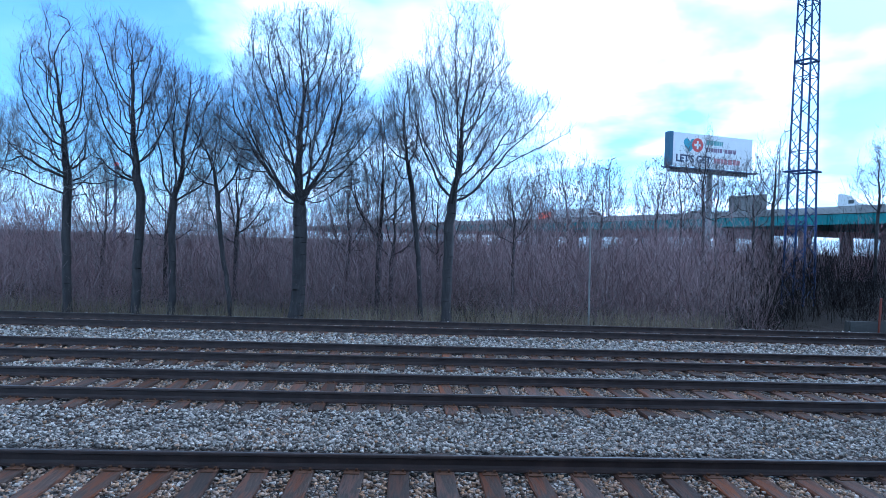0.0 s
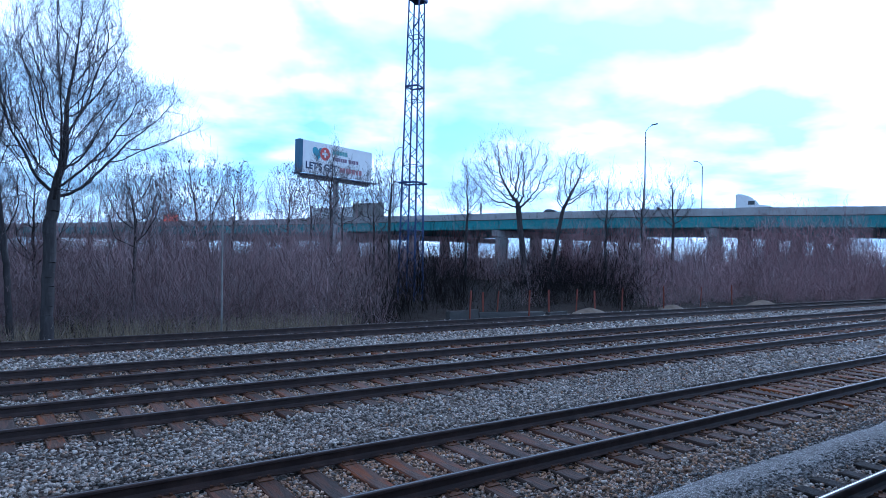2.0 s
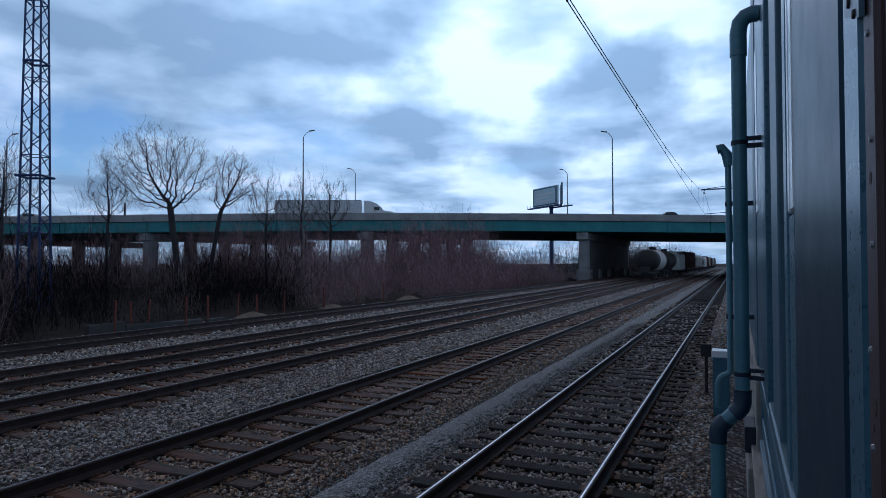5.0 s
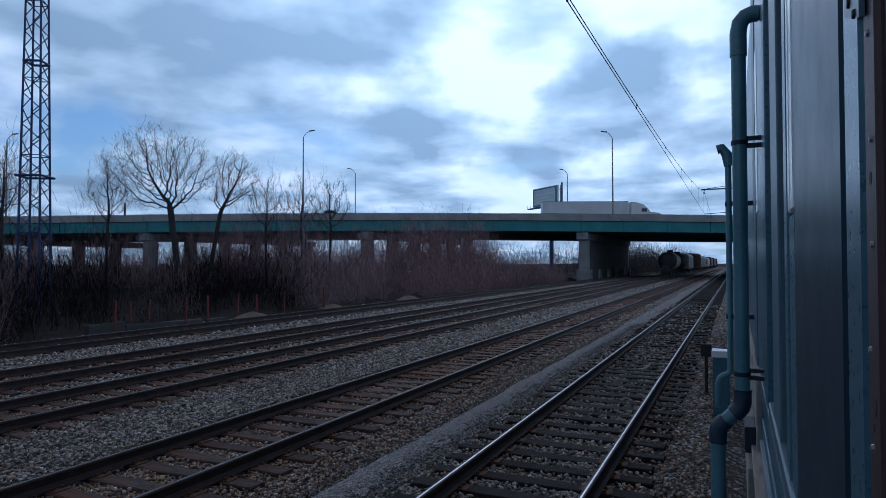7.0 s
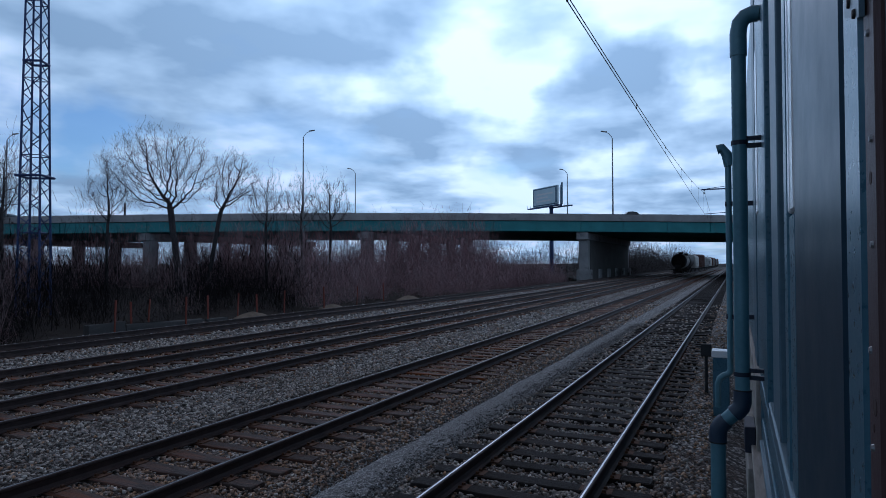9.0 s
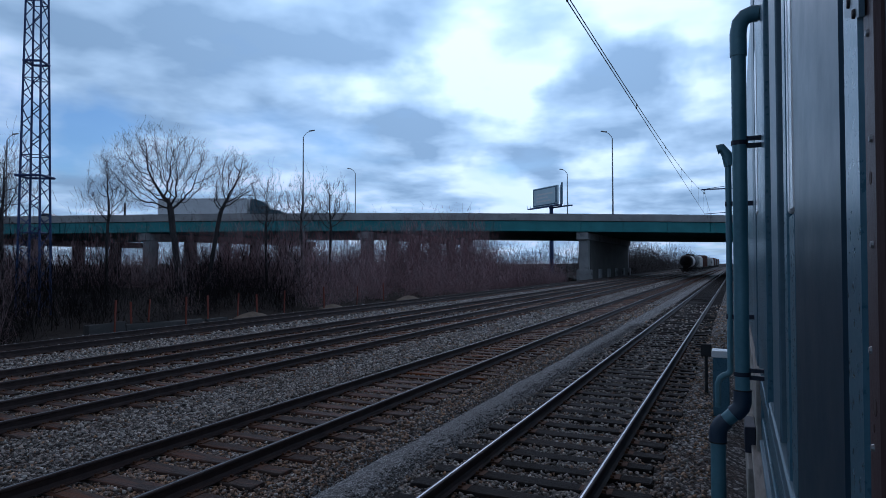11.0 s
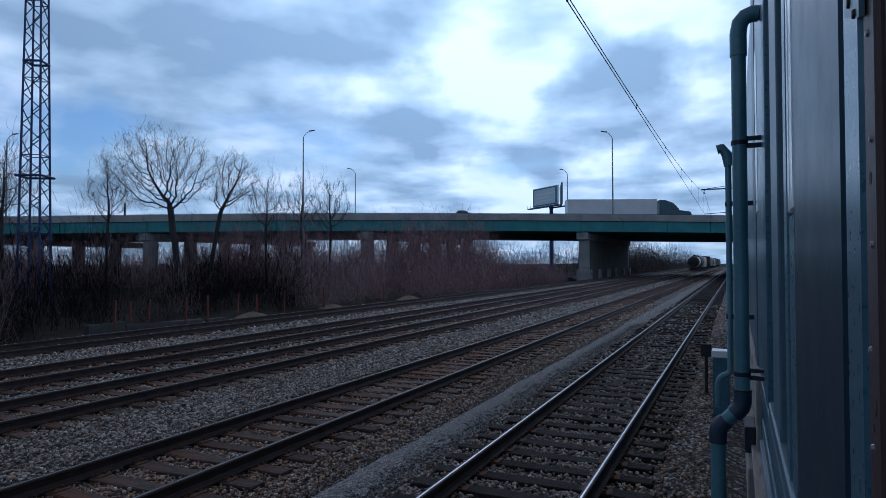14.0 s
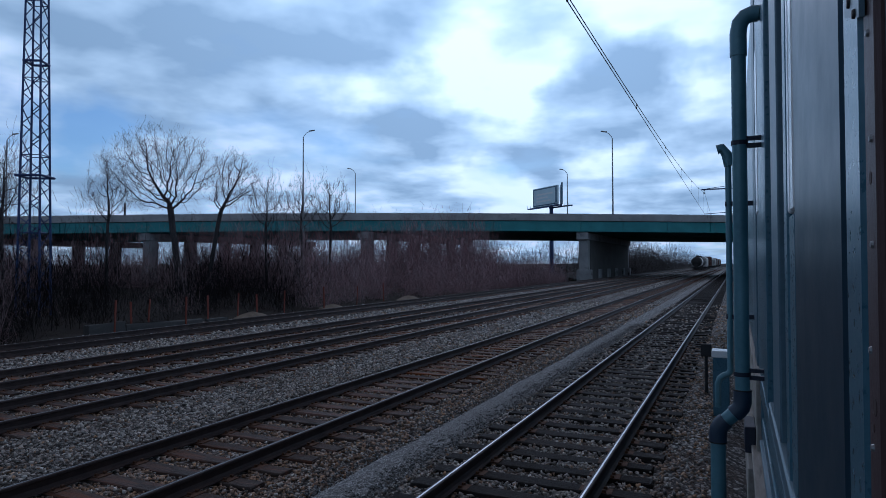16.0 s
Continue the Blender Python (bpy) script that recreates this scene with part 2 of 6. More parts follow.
# brush toward the bridge: shade is put into its near-black colour
BRUSH_DARK = material("shade_dark_brush", [(0.004, 0.0035, 0.004), (0.008, 0.007, 0.009), (0.018, 0.016, 0.018)], 0.95, 0.35, 11, 0.0, island=0.3, gloss=0.08)
GRASS = material("dry_grass", [(0.11, 0.085, 0.055), (0.23, 0.185, 0.12), (0.36, 0.30, 0.20)], 0.95, 0.6, 6, 0.0, island=0.3)
CONCRETE = material("weathered_concrete", [(0.19, 0.195, 0.20), (0.29, 0.295, 0.295), (0.38, 0.38, 0.375)], 0.85, 0.5, 18, 0.25, spots=((0.14, 0.14, 0.138), 0.36, 0.8))
TEAL = material("teal_girder_paint", [(0.010, 0.13, 0.145), (0.016, 0.19, 0.205), (0.04, 0.24, 0.245)], 0.5, 0.4, 14, 0.1, spots=((0.06, 0.09, 0.085), 0.30, 0.7))
# dark concrete: the shade under the bridge is put into the colour
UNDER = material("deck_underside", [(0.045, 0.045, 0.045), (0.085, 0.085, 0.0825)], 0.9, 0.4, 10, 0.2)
GALV = material("galvanised_steel", [(0.16, 0.17, 0.18), (0.26, 0.27, 0.28), (0.36, 0.37, 0.38)], 0.5, 2, 40, 0.1, metal=0.6)
TOWER_STEEL = material("dark_blue_grey_steel", [(0.022, 0.042, 0.12), (0.038, 0.068, 0.175)], 0.6, 2, 30, 0.1, metal=0.3)
WIRE = plain("copper_wire_dark", (0.02, 0.022, 0.03), 0.5, 0.6)
BLUE_PAINT = material("blue_grey_painted_metal", [(0.034, 0.10, 0.145), (0.055, 0.14, 0.195), (0.08, 0.18, 0.24)], 0.3, 2.5, 45, 0.12, metal=0.1, spots=((0.10, 0.15, 0.185), 0.30, 3.0))
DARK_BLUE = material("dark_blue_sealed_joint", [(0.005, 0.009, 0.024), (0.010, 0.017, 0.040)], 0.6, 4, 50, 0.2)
GREY_PANEL = material("smooth_grey_panel", [(0.020, 0.043, 0.066), (0.026, 0.052, 0.078), (0.033, 0.062, 0.090)], 0.36, 0.9, 5, 0.0, metal=0.2, gloss=0.1, spots=((0.021, 0.046, 0.072), 0.36, 1.1))
TRIM_GREY = material("blue_grey_window_trim", [(0.05, 0.105, 0.145), (0.075, 0.14, 0.185), (0.105, 0.175, 0.22)], 0.4, 2.0, 30, 0.05, metal=0.1)
PIPE_BLUE = material("blue_green_pipe_paint", [(0.055, 0.15, 0.195), (0.085, 0.20, 0.25), (0.12, 0.245, 0.30)], 0.4, 2.5, 30, 0.05, metal=0.1)
PIPE_DARK = material("dark_blue_pipe_fitting", [(0.012, 0.028, 0.055), (0.022, 0.045, 0.08)], 0.5, 4, 40, 0.1)
PINK_WOOD = material("weathered_pinkish_board", [(0.048, 0.028, 0.028), (0.075, 0.044, 0.043), (0.10, 0.062, 0.060)], 0.5, 3, 50, 0.3, stretch=(6, 6, 0.7), gloss=0.25)
KNOT = material("dark_wood_knot", [(0.02, 0.008, 0.008), (0.045, 0.018, 0.014)], 0.8, 40, 120, 0.2)
PALE_BOARD = material("weathered_pale_board", [(0.17, 0.15, 0.13), (0.27, 0.25, 0.225), (0.36, 0.34, 0.31)], 0.85, 3, 40, 0.3, stretch=(0.6, 4, 4), spots=((0.05, 0.05, 0.05), 0.35, 2.5))
WHITE_TRIM = material("bright_weatherstrip", [(0.74, 0.75, 0.75), (0.84, 0.85, 0.84)], 0.2, 3, 40, 0.1)
BLACK = material("black_rubber_and_iron", [(0.010, 0.010, 0.011), (0.025, 0.025, 0.027)], 0.7, 6, 60, 0.2)
DARK_ROOM = material("dark_interior_paint", [(0.03, 0.032, 0.036), (0.05, 0.052, 0.058)], 0.8, 1.5, 30, 0.1)
WHITE_PAINT = material("white_truck_paint", [(0.60, 0.62, 0.63), (0.74, 0.755, 0.76)], 0.4, 0.6, 20, 0.05)
TRAILER_SIDE = material("white_trailer_panel", [(0.50, 0.52, 0.54), (0.66, 0.68, 0.70)], 0.45, 0.5, 16, 0.08, spots=((0.42, 0.43, 0.44), 0.3, 0.9))
CAB_BLUE = material("dark_teal_cab_paint", [(0.015, 0.06, 0.085), (0.025, 0.09, 0.12)], 0.3, 0.8, 20, 0.03)
CAR_DARK = material("dark_car_paint", [(0.02, 0.022, 0.026), (0.035, 0.038, 0.043)], 0.25, 1, 20, 0.02)
CAR_LIGHT = material("silver_car_paint", [(0.35, 0.36, 0.37), (0.45, 0.46, 0.47)], 0.3, 1, 20, 0.02, metal=0.4)
GLASS_DARK = plain("tinted_glass", (0.015, 0.018, 0.022), 0.12)
DIRTY_PANE = plain("dirty_painted_over_pane", (0.012, 0.025, 0.045), 0.6)
PIER_CONCRETE = material("stained_pier_concrete", [(0.14, 0.145, 0.15), (0.24, 0.245, 0.25), (0.34, 0.34, 0.34)], 0.9, 0.4, 14, 0.25, spots=((0.055, 0.056, 0.058), 0.40, 0.5))
TANK_WHITE = material("grimy_white_tank", [(0.30, 0.30, 0.29), (0.52, 0.52, 0.50), (0.62, 0.62, 0.60)], 0.55, 0.7, 14, 0.1, spots=((0.16, 0.13, 0.11), 0.33, 0.9))
TANK_BLACK = material("grimy_black_tank", [(0.004, 0.004, 0.005), (0.010, 0.010, 0.010), (0.020, 0.019, 0.019)], 0.7, 0.7, 14, 0.1)
BOX_BROWN = material("oxide_red_freight_car", [(0.055, 0.022, 0.018), (0.095, 0.040, 0.032), (0.13, 0.06, 0.05)], 0.7, 0.7, 14, 0.15)
HOPPER_GREY = material("grey_hopper_paint", [(0.17, 0.17, 0.165), (0.28, 0.28, 0.27)], 0.7, 0.7, 14, 0.15, spots=((0.11, 0.08, 0.06), 0.33, 1.0))
ORANGE = material("orange_stake_paint", [(0.13, 0.024, 0.014), (0.21, 0.042, 0.022)], 0.7, 4, 40, 0.1)
SIGN_ORANGE = plain("orange_lit_sign", (1.0, 0.10, 0.03), 0.5, 0.0, 0.5)
SIGN_WHITE = material("billboard_white_vinyl", [(0.70, 0.71, 0.72), (0.80, 0.81, 0.82)], 0.6, 0.8, 12, 0.03)
SIGN_NAVY = plain("sign_navy", (0.02, 0.035, 0.09), 0.6)
SIGN_BLUE = plain("sign_green_teal", (0.12, 0.33, 0.33), 0.6)
SIGN_PLUM = plain("sign_muted_plum", (0.20, 0.12, 0.19), 0.6)
SIGN_PINK = plain("sign_faded_red", (0.50, 0.20, 0.22), 0.6)
SIGN_RED = plain("sign_coral_red", (0.62, 0.09, 0.08), 0.6)
SIGN_TEAL = plain("sign_teal", (0.08, 0.32, 0.42), 0.6)
BOARD_BLUE = material("blue_billboard_edge", [(0.03, 0.09, 0.16), (0.05, 0.13, 0.21)], 0.6, 1, 20, 0.05)
POLE_WHITE = material("weathered_white_pole", [(0.14, 0.14, 0.14), (0.30, 0.30, 0.29)], 0.7, 3, 30, 0.2, stretch=(4, 4, 0.7))
BOARD_PALE = material("pale_blue_billboard_back", [(0.50, 0.66, 0.72), (0.62, 0.76, 0.80)], 0.6, 0.8, 12, 0.05)
SAND = material("sandy_gravel", [(0.09, 0.07, 0.05), (0.15, 0.12, 0.088), (0.21, 0.175, 0.13)], 0.95, 2.5, 40, 0.5, depth=0.02)
DEAD_LEAF = plain("dead_leaf", (0.035, 0.028, 0.024), 0.9)
WOODS = material("distant_woods", [(0.035, 0.033, 0.036), (0.075, 0.068, 0.068)], 0.95, 0.3, 9, 0.0, island=0.2)
RED_LAMP = plain("red_marker_lamp", (0.6, 0.03, 0.03), 0.4, 0.0, 0.35)

# ---- mesh helpers ----


def part(name, bm, mat, parent=None, label="", smooth=False):
    me = bpy.data.meshes.new(name)
    bm.to_mesh(me)
    bm.free()
    if smooth:
        me.polygons.foreach_set("use_smooth", [True] * len(me.polygons))
    for m in (mat if isinstance(mat, (list, tuple)) else (mat,)):
        me.materials.append(m)
    ob = new(name, me)
    ob.parent = parent
    return tagged(ob, label)


def thing(name, label, category, at=None, group="", kind=""):
    ob = new(name)
    ob.matrix_world = at or Matrix()
    ob.empty_display_size = 0.2
    return tagged(ob, label, category, group, kind)


def box(bm, x0, x1, y0, y1, z0, z1, bevel=0.0, m=None, mat=0):
    vs = [bm.verts.new((x, y, z)) for x in (x0, x1) for y in (y0, y1) for z in (z0, z1)]
    fs = [bm.faces.new([vs[i] for i in f]) for f in ((0, 1, 3, 2), (4, 6, 7, 5), (0, 4, 5, 1), (2, 3, 7, 6), (0, 2, 6, 4), (1, 5, 7, 3))]
    for f in fs:
        f.material_index = mat
    if bevel:
        es = list({e for f in fs for e in f.edges})
        out = bmesh.ops.bevel(bm, geom=es, offset=bevel, segments=1, affect="EDGES", profile=0.5)
        vs = list({v for f in out["faces"] for v in f.verts} | {v for v in vs if v.is_valid})
    if m is not None:
        bmesh.ops.transform(bm, matrix=m, verts=vs)
    return vs


def tube(bm, p0, p1, r0, r1=None, n=8, caps=True):
    """A tapered round bar from p0 to p1."""
    r1 = r0 if r1 is None else r1
    p0, p1 = Vector(p0), Vector(p1)
    d = (p1 - p0).normalized()
    u = d.orthogonal().normalized()
    w = d.cross(u)
    rings = []
    for p, r in ((p0, r0), (p1, r1)):
        rings.append([bm.verts.new(p + r * (math.cos(2 * math.pi * i / n) * u + math.sin(2 * math.pi * i / n) * w)) for i in range(n)])
    for i in range(n):
        bm.faces.new((rings[0][i], rings[0][(i + 1) % n], rings[1][(i + 1) % n], rings[1][i]))
    if caps:
        bm.faces.new([bm.verts.new(v.co) for v in rings[0][::-1]])
        bm.faces.new([bm.verts.new(v.co) for v in rings[1]])
    return rings


def pipe(bm, pts, r, n=10):
    """A round pipe through points, mitred."""
    pts = [Vector(p) for p in pts]
    last = None
    u = None
    for i, p in enumerate(pts):
        d = ((pts[min(i + 1, len(pts) - 1)] - p).normalized() + (p - pts[max(i - 1, 0)]).normalized()).normalized()
        u = d.orthogonal().normalized() if u is None else (u - d * u.dot(d)).normalized()
        w = d.cross(u)
        ring = [bm.verts.new(p + r * (math.cos(2 * math.pi * k / n) * u + math.sin(2 * math.pi * k / n) * w)) for k in range(n)]
        if last:
            for k in range(n):
                bm.faces.new((last[k], last[(k + 1) % n], ring[(k + 1) % n], ring[k]))
        else:
            bm.faces.new([bm.verts.new(v.co) for v in ring[::-1]])
        last = ring
    bm.faces.new([bm.verts.new(v.co) for v in last])


def prism(bm, outline, y0, y1):
    """An outline in x and z, drawn out along y."""
    a = [bm.verts.new((x, y0, z)) for x, z in outline]
    b = [bm.verts.new((x, y1, z)) for x, z in outline]
    n = len(outline)
    bm.faces.new(a)
    bm.faces.new(b[::-1])
    for i in range(n):
        bm.faces.new((a[i], b[i], b[(i + 1) % n], a[(i + 1) % n]))


def soup(name, verts, faces, mat, parent=None, label="", sides=3):
    """One mesh from arrays of corners and of triangles or quads."""
    me = bpy.data.meshes.new(name)
    verts, faces = np.asarray(verts, np.float32), np.asarray(faces, np.int32)
    me.vertices.add(len(verts))
    me.vertices.foreach_set("co", verts.ravel())
    me.loops.add(faces.size)
    me.loops.foreach_set("vertex_index", faces.ravel())
    me.polygons.add(len(faces))
    me.polygons.foreach_set("loop_start", np.arange(0, faces.size, sides, dtype=np.int32))
    me.update(calc_edges=True)
    me.materials.append(mat)
    ob = new(name, me)
    ob.parent = parent
    return tagged(ob, label)


def sticks(segs, sides=3):
    """Corners and quads of many tapered sticks; segs: rows of x0 y0 z0 x1 y1 z1 r0 r1."""
    s = np.asarray(segs, float)
    p0, p1, r0, r1 = s[:, :3], s[:, 3:6], s[:, 6:7], s[:, 7:8]
    d = p1 - p0
    d /= np.linalg.norm(d, axis=1, keepdims=True) + 1e-9
    ref = np.where(np.abs(d[:, 2:3]) > 0.9, [[1.0, 0, 0]], [[0, 0, 1.0]])
    u = np.cross(d, ref)
    u /= np.linalg.norm(u, axis=1, keepdims=True) + 1e-9
    w = np.cross(d, u)
    ang = np.arange(sides) * 2 * np.pi / sides
    ring = np.cos(ang)[None, :, None] * u[:, None] + np.sin(ang)[None, :, None] * w[:, None]
    v = np.concatenate([p0[:, None] + r0[:, None] * ring, p1[:, None] + r1[:, None] * ring], 1)
    base = (np.arange(len(s)) * 2 * sides)[:, None, None]
    i = np.arange(sides)
    q = np.stack([i, (i + 1) % sides, (i + 1) % sides + sides, i + sides], 1)[None]
    if sides == 2:
        q = q[:, :1]
    return v.reshape(-1, 3), (base + q).reshape(-1, 4)

# ---- ground and ballast ----
rng = np.random.default_rng(5)
TRACKS = [(2.21, RAIL_TOP), (6.34, RAIL_TOP_MID), (10.87, RAIL_TOP_MID), (14.23, RAIL_TOP_DULL), (18.9, RAIL_TOP_DULL)]
GAUGE = 0.7525
X0, X1 = -60.0, 420.0


def bed_height(y):
    """The height of the ballast across the tracks."""
    if y > 21.6:
        return -0.30 - 0.52 * min(1.0, (y - 21.6) / 1.6)
    if y < 0.4:
        return -0.27 - 0.25 * min(1.0, (0.4 - y) / 0.8)
    near = min(abs(y - c) for c, _ in TRACKS)
    return -0.225 - 0.05 * max(0.0, min(1.0, (near - 1.5) / 0.5)) + (0.05 if 7.7 < y < 9.5 else 0.0) + (0.05 if 15.9 < y < 17.6 else 0.0)


def ground():
    bm = bmesh.new()
    box(bm, -3000, 3000, -3000, 3000, -2.0, -0.72)
    return tagged(part("ground", bm, SOIL), "dark bare winter soil with dead leaves", "ground", kind="structure")


def ballast():
    ys = np.r_[np.linspace(-6, 22, 141), 22.5, 23.2, 26]
    xs = np.r_[X0, np.arange(-14, 40, 0.4), np.arange(40, 120, 2.0), np.arange(120, X1 + 1, 20)]
    v = np.array([(x, y, bed_height(y) + (0.035 * noise.noise((x * 1.3, y * 1.3, 0)) + 0.02 * noise.noise((x * 4, y * 4, 3)) if x < 120 else 0)) for x in xs for y in ys])
    n = len(ys)
    f = [(i * n + j, (i + 1) * n + j, (i + 1) * n + j + 1, i * n + j + 1) for i in range(len(xs) - 1) for j in range(n - 1)]
    bed = tagged(soup("trackbed", v, f, BED, sides=4), "grey crushed-stone ballast bed, rust-stained under the tracks", "trackbed", kind="structure")
    # a strip of pale crushed fines between the first two tracks
    ys = np.linspace(3.62, 4.35, 6)
    v = np.array([(x, y + 0.10 * noise.noise((x * 0.5, j, 9)), -0.20 + (0.035 if 0 < j < 5 else -0.04) + 0.012 * noise.noise((x * 3, y * 3, 1))) for x in xs for j, y in enumerate(ys)])
    f = [(i * 6 + j, (i + 1) * 6 + j, (i + 1) * 6 + j + 1, i * 6 + j + 1) for i in range(len(xs) - 1) for j in range(5)]
    tagged(soup("gravel_path", v, f, FINES, sides=4), "pale grey strip of fine crushed stone", "gravel strip", kind="structure")
    return bed


def stones(name, mat, label, keep, seed, strip=False):
    """Loose ballast stones: eight-sided lumps, scattered thickly near the window and more thinly farther off."""
    r = np.random.default_rng(seed)
    pts = []
    for r0, r1, density in ((0.5, 9, 500), (9, 16, 330), (16, 24, 130), (24, 42, 28)):
        n = int(density * math.pi * (r1 ** 2 - r0 ** 2) * 130 / 360)
        rad = np.sqrt(r.uniform(r0 ** 2, r1 ** 2, n))
        az = np.radians(r.uniform(-93, 38, n))
        pts.append(np.c_[-np.sin(az) * rad, np.cos(az) * rad, r.uniform(0.65, 1.25, n) * (0.0265 if r0 < 16 else 0.040 if r0 < 24 else 0.055)])
    p = np.concatenate(pts)
    if strip:
        n = 10000
        x = 1.5 + 26 * r.random(n) ** 1.6
        p = np.c_[x, 3.98 + 0.42 * np.clip(r.normal(0, 0.6, n), -1.1, 1.1), r.uniform(0.012, 0.026, n)]
    p = p[(p[:, 1] < 21.8) & (p[:, 1] > 0.2)]
    p = p[keep(p[:, 0], p[:, 1], r)]
    # leave the ties and rails clear
    clear = np.ones(len(p), bool)
    for k, (c, _) in enumerate(TRACKS):
        dy = np.abs(p[:, 1] - c)
        phase = np.abs((p[:, 0] - TIE_START[k] + TIE_STEP / 2) % TIE_STEP - TIE_STEP / 2)
        clear &= ~((dy < 1.33) & (phase < (0.118 if k == 0 else 0.125))) & ~(np.abs(dy - GAUGE) < 0.085)
    if not strip:
        clear &= ~((p[:, 1] > 3.66) & (p[:, 1] < 4.32) & (r.random(len(p)) < 0.8))
    clear &= ~((p[:, 1] < 1.2) & (r.random(len(p)) < 0.45))
    p = p[clear]
    n = len(p)
    z = np.array([bed_height(y) for y in p[:, 1]]) + 0.012 + r.uniform(-0.015, 0.02, n) + (0.055 if strip else 0.0) + 0.010 * (np.abs(p[:, 1] - TRACKS[0][0]) < 1.3)
    base = np.array([(1, 0, 0), (0, 1, 0), (-1, 0, 0), (0, -1, 0), (0, 0, 1), (0, 0, -1)], float)
    shape = base[None] * r.uniform(0.65, 1.35, (n, 6, 1)) * p[:, 2][:, None, None] + r.normal(0, 0.25, (n, 6, 3)) * p[:, 2][:, None, None]
    q = r.normal(size=(n, 4))
    q /= np.linalg.norm(q, axis=1, keepdims=True)
    w, x, y, zz = q.T
    rot = np.stack([1 - 2 * (y * y + zz * zz), 2 * (x * y - w * zz), 2 * (x * zz + w * y), 2 * (x * y + w * zz), 1 - 2 * (x * x + zz * zz), 2 * (y * zz - w * x),
                    2 * (x * zz - w * y), 2 * (y * zz + w * x), 1 - 2 * (x * x + y * y)], 1).reshape(n, 3, 3)
    v = np.einsum("nij,nkj->nki", rot, shape) * [1, 1, 0.8] + np.c_[p[:, :2], z][:, None]
    f = np.array([(0, 1, 4), (1, 2, 4), (2, 3, 4), (3, 0, 4), (1, 0, 5), (2, 1, 5), (3, 2, 5), (0, 3, 5)])
    faces = (np.arange(n) * 6)[:, None, None] + f[None]
    return tagged(soup(name, v.reshape(-1, 3), faces.reshape(-1, 3), mat), label, "ballast", kind="stuff")


TIE_STEP = 0.535
TIE_START = [-12.0, -11.83, -12.1, -11.9, -12.05]


def warm(x, y):
    d = np.min([np.abs(y - c) for c, _ in TRACKS], 0)
    return np.where((d < 1.1) & (y > 3.7), 0.8, np.where(((y > 4.4) & (y < 5.4)) | (y < 1.2), 0.65, 0.12))


# ---- the tracks ----


def rail_bmesh(x0, x1):
    """A flat-bottomed rail along x with its top at z = 0."""
    half = [(0.010, 0.0), (0.026, 0.0), (0.035, -0.008), (0.037, -0.032), (0.012, -0.047), (0.009, -0.115), (0.030, -0.148), (0.070, -0.160), (0.070, -0.172), (0.0, -0.172)]
    prof = half + [(-y, z) for y, z in half[-2::-1]]
    bm = bmesh.new()
    a = [bm.verts.new((x0, y, z)) for y, z in prof]
    b = [bm.verts.new((x1, y, z)) for y, z in prof]
    n = len(prof)
    for i in range(n):
        f = bm.faces.new((a[i], a[(i + 1) % n], b[(i + 1) % n], b[i]))
        if prof[i][1] == prof[(i + 1) % n][1] == 0 and abs(prof[i][0]) < 0.02 and abs(prof[(i + 1) % n][0]) < 0.02:
            f.material_index = 1  # the band polished by wheels
    bm.faces.new(a[::-1])
    bm.faces.new(b)
    bmesh.ops.recalc_face_normals(bm, faces=bm.faces)
    return bm


def tie_mesh(seed, mat=None):
    r = random.Random(seed)
    bm = bmesh.new()
    box(bm, -0.114, 0.114, -1.30, 1.30, -0.178, 0.0, 0.012)
    bmesh.ops.subdivide_edges(bm, edges=[e for e in bm.edges if e.calc_length() > 1.5], cuts=4)
    for v in bm.verts:
        v.co += Vector((r.uniform(-0.008, 0.008), r.uniform(-0.02, 0.02), r.uniform(-0.007, 0.004)))
    me = bpy.data.meshes.new("tie")
    bm.to_mesh(me)
    bm.free()
    me.materials.append(mat or TIE)
    return me


def plate_bmesh():
    """A tie plate under one rail with four spike heads."""
    bm = bmesh.new()
    box(bm, -0.09, 0.09, -0.18, 0.18, -0.178, -0.166)
    for sx in (-0.055, 0.055):
        for sy in (-0.095, 0.095):
            box(bm, sx - 0.014, sx + 0.014, sy - 0.02, sy + 0.02, -0.166, -0.140)
    return bm


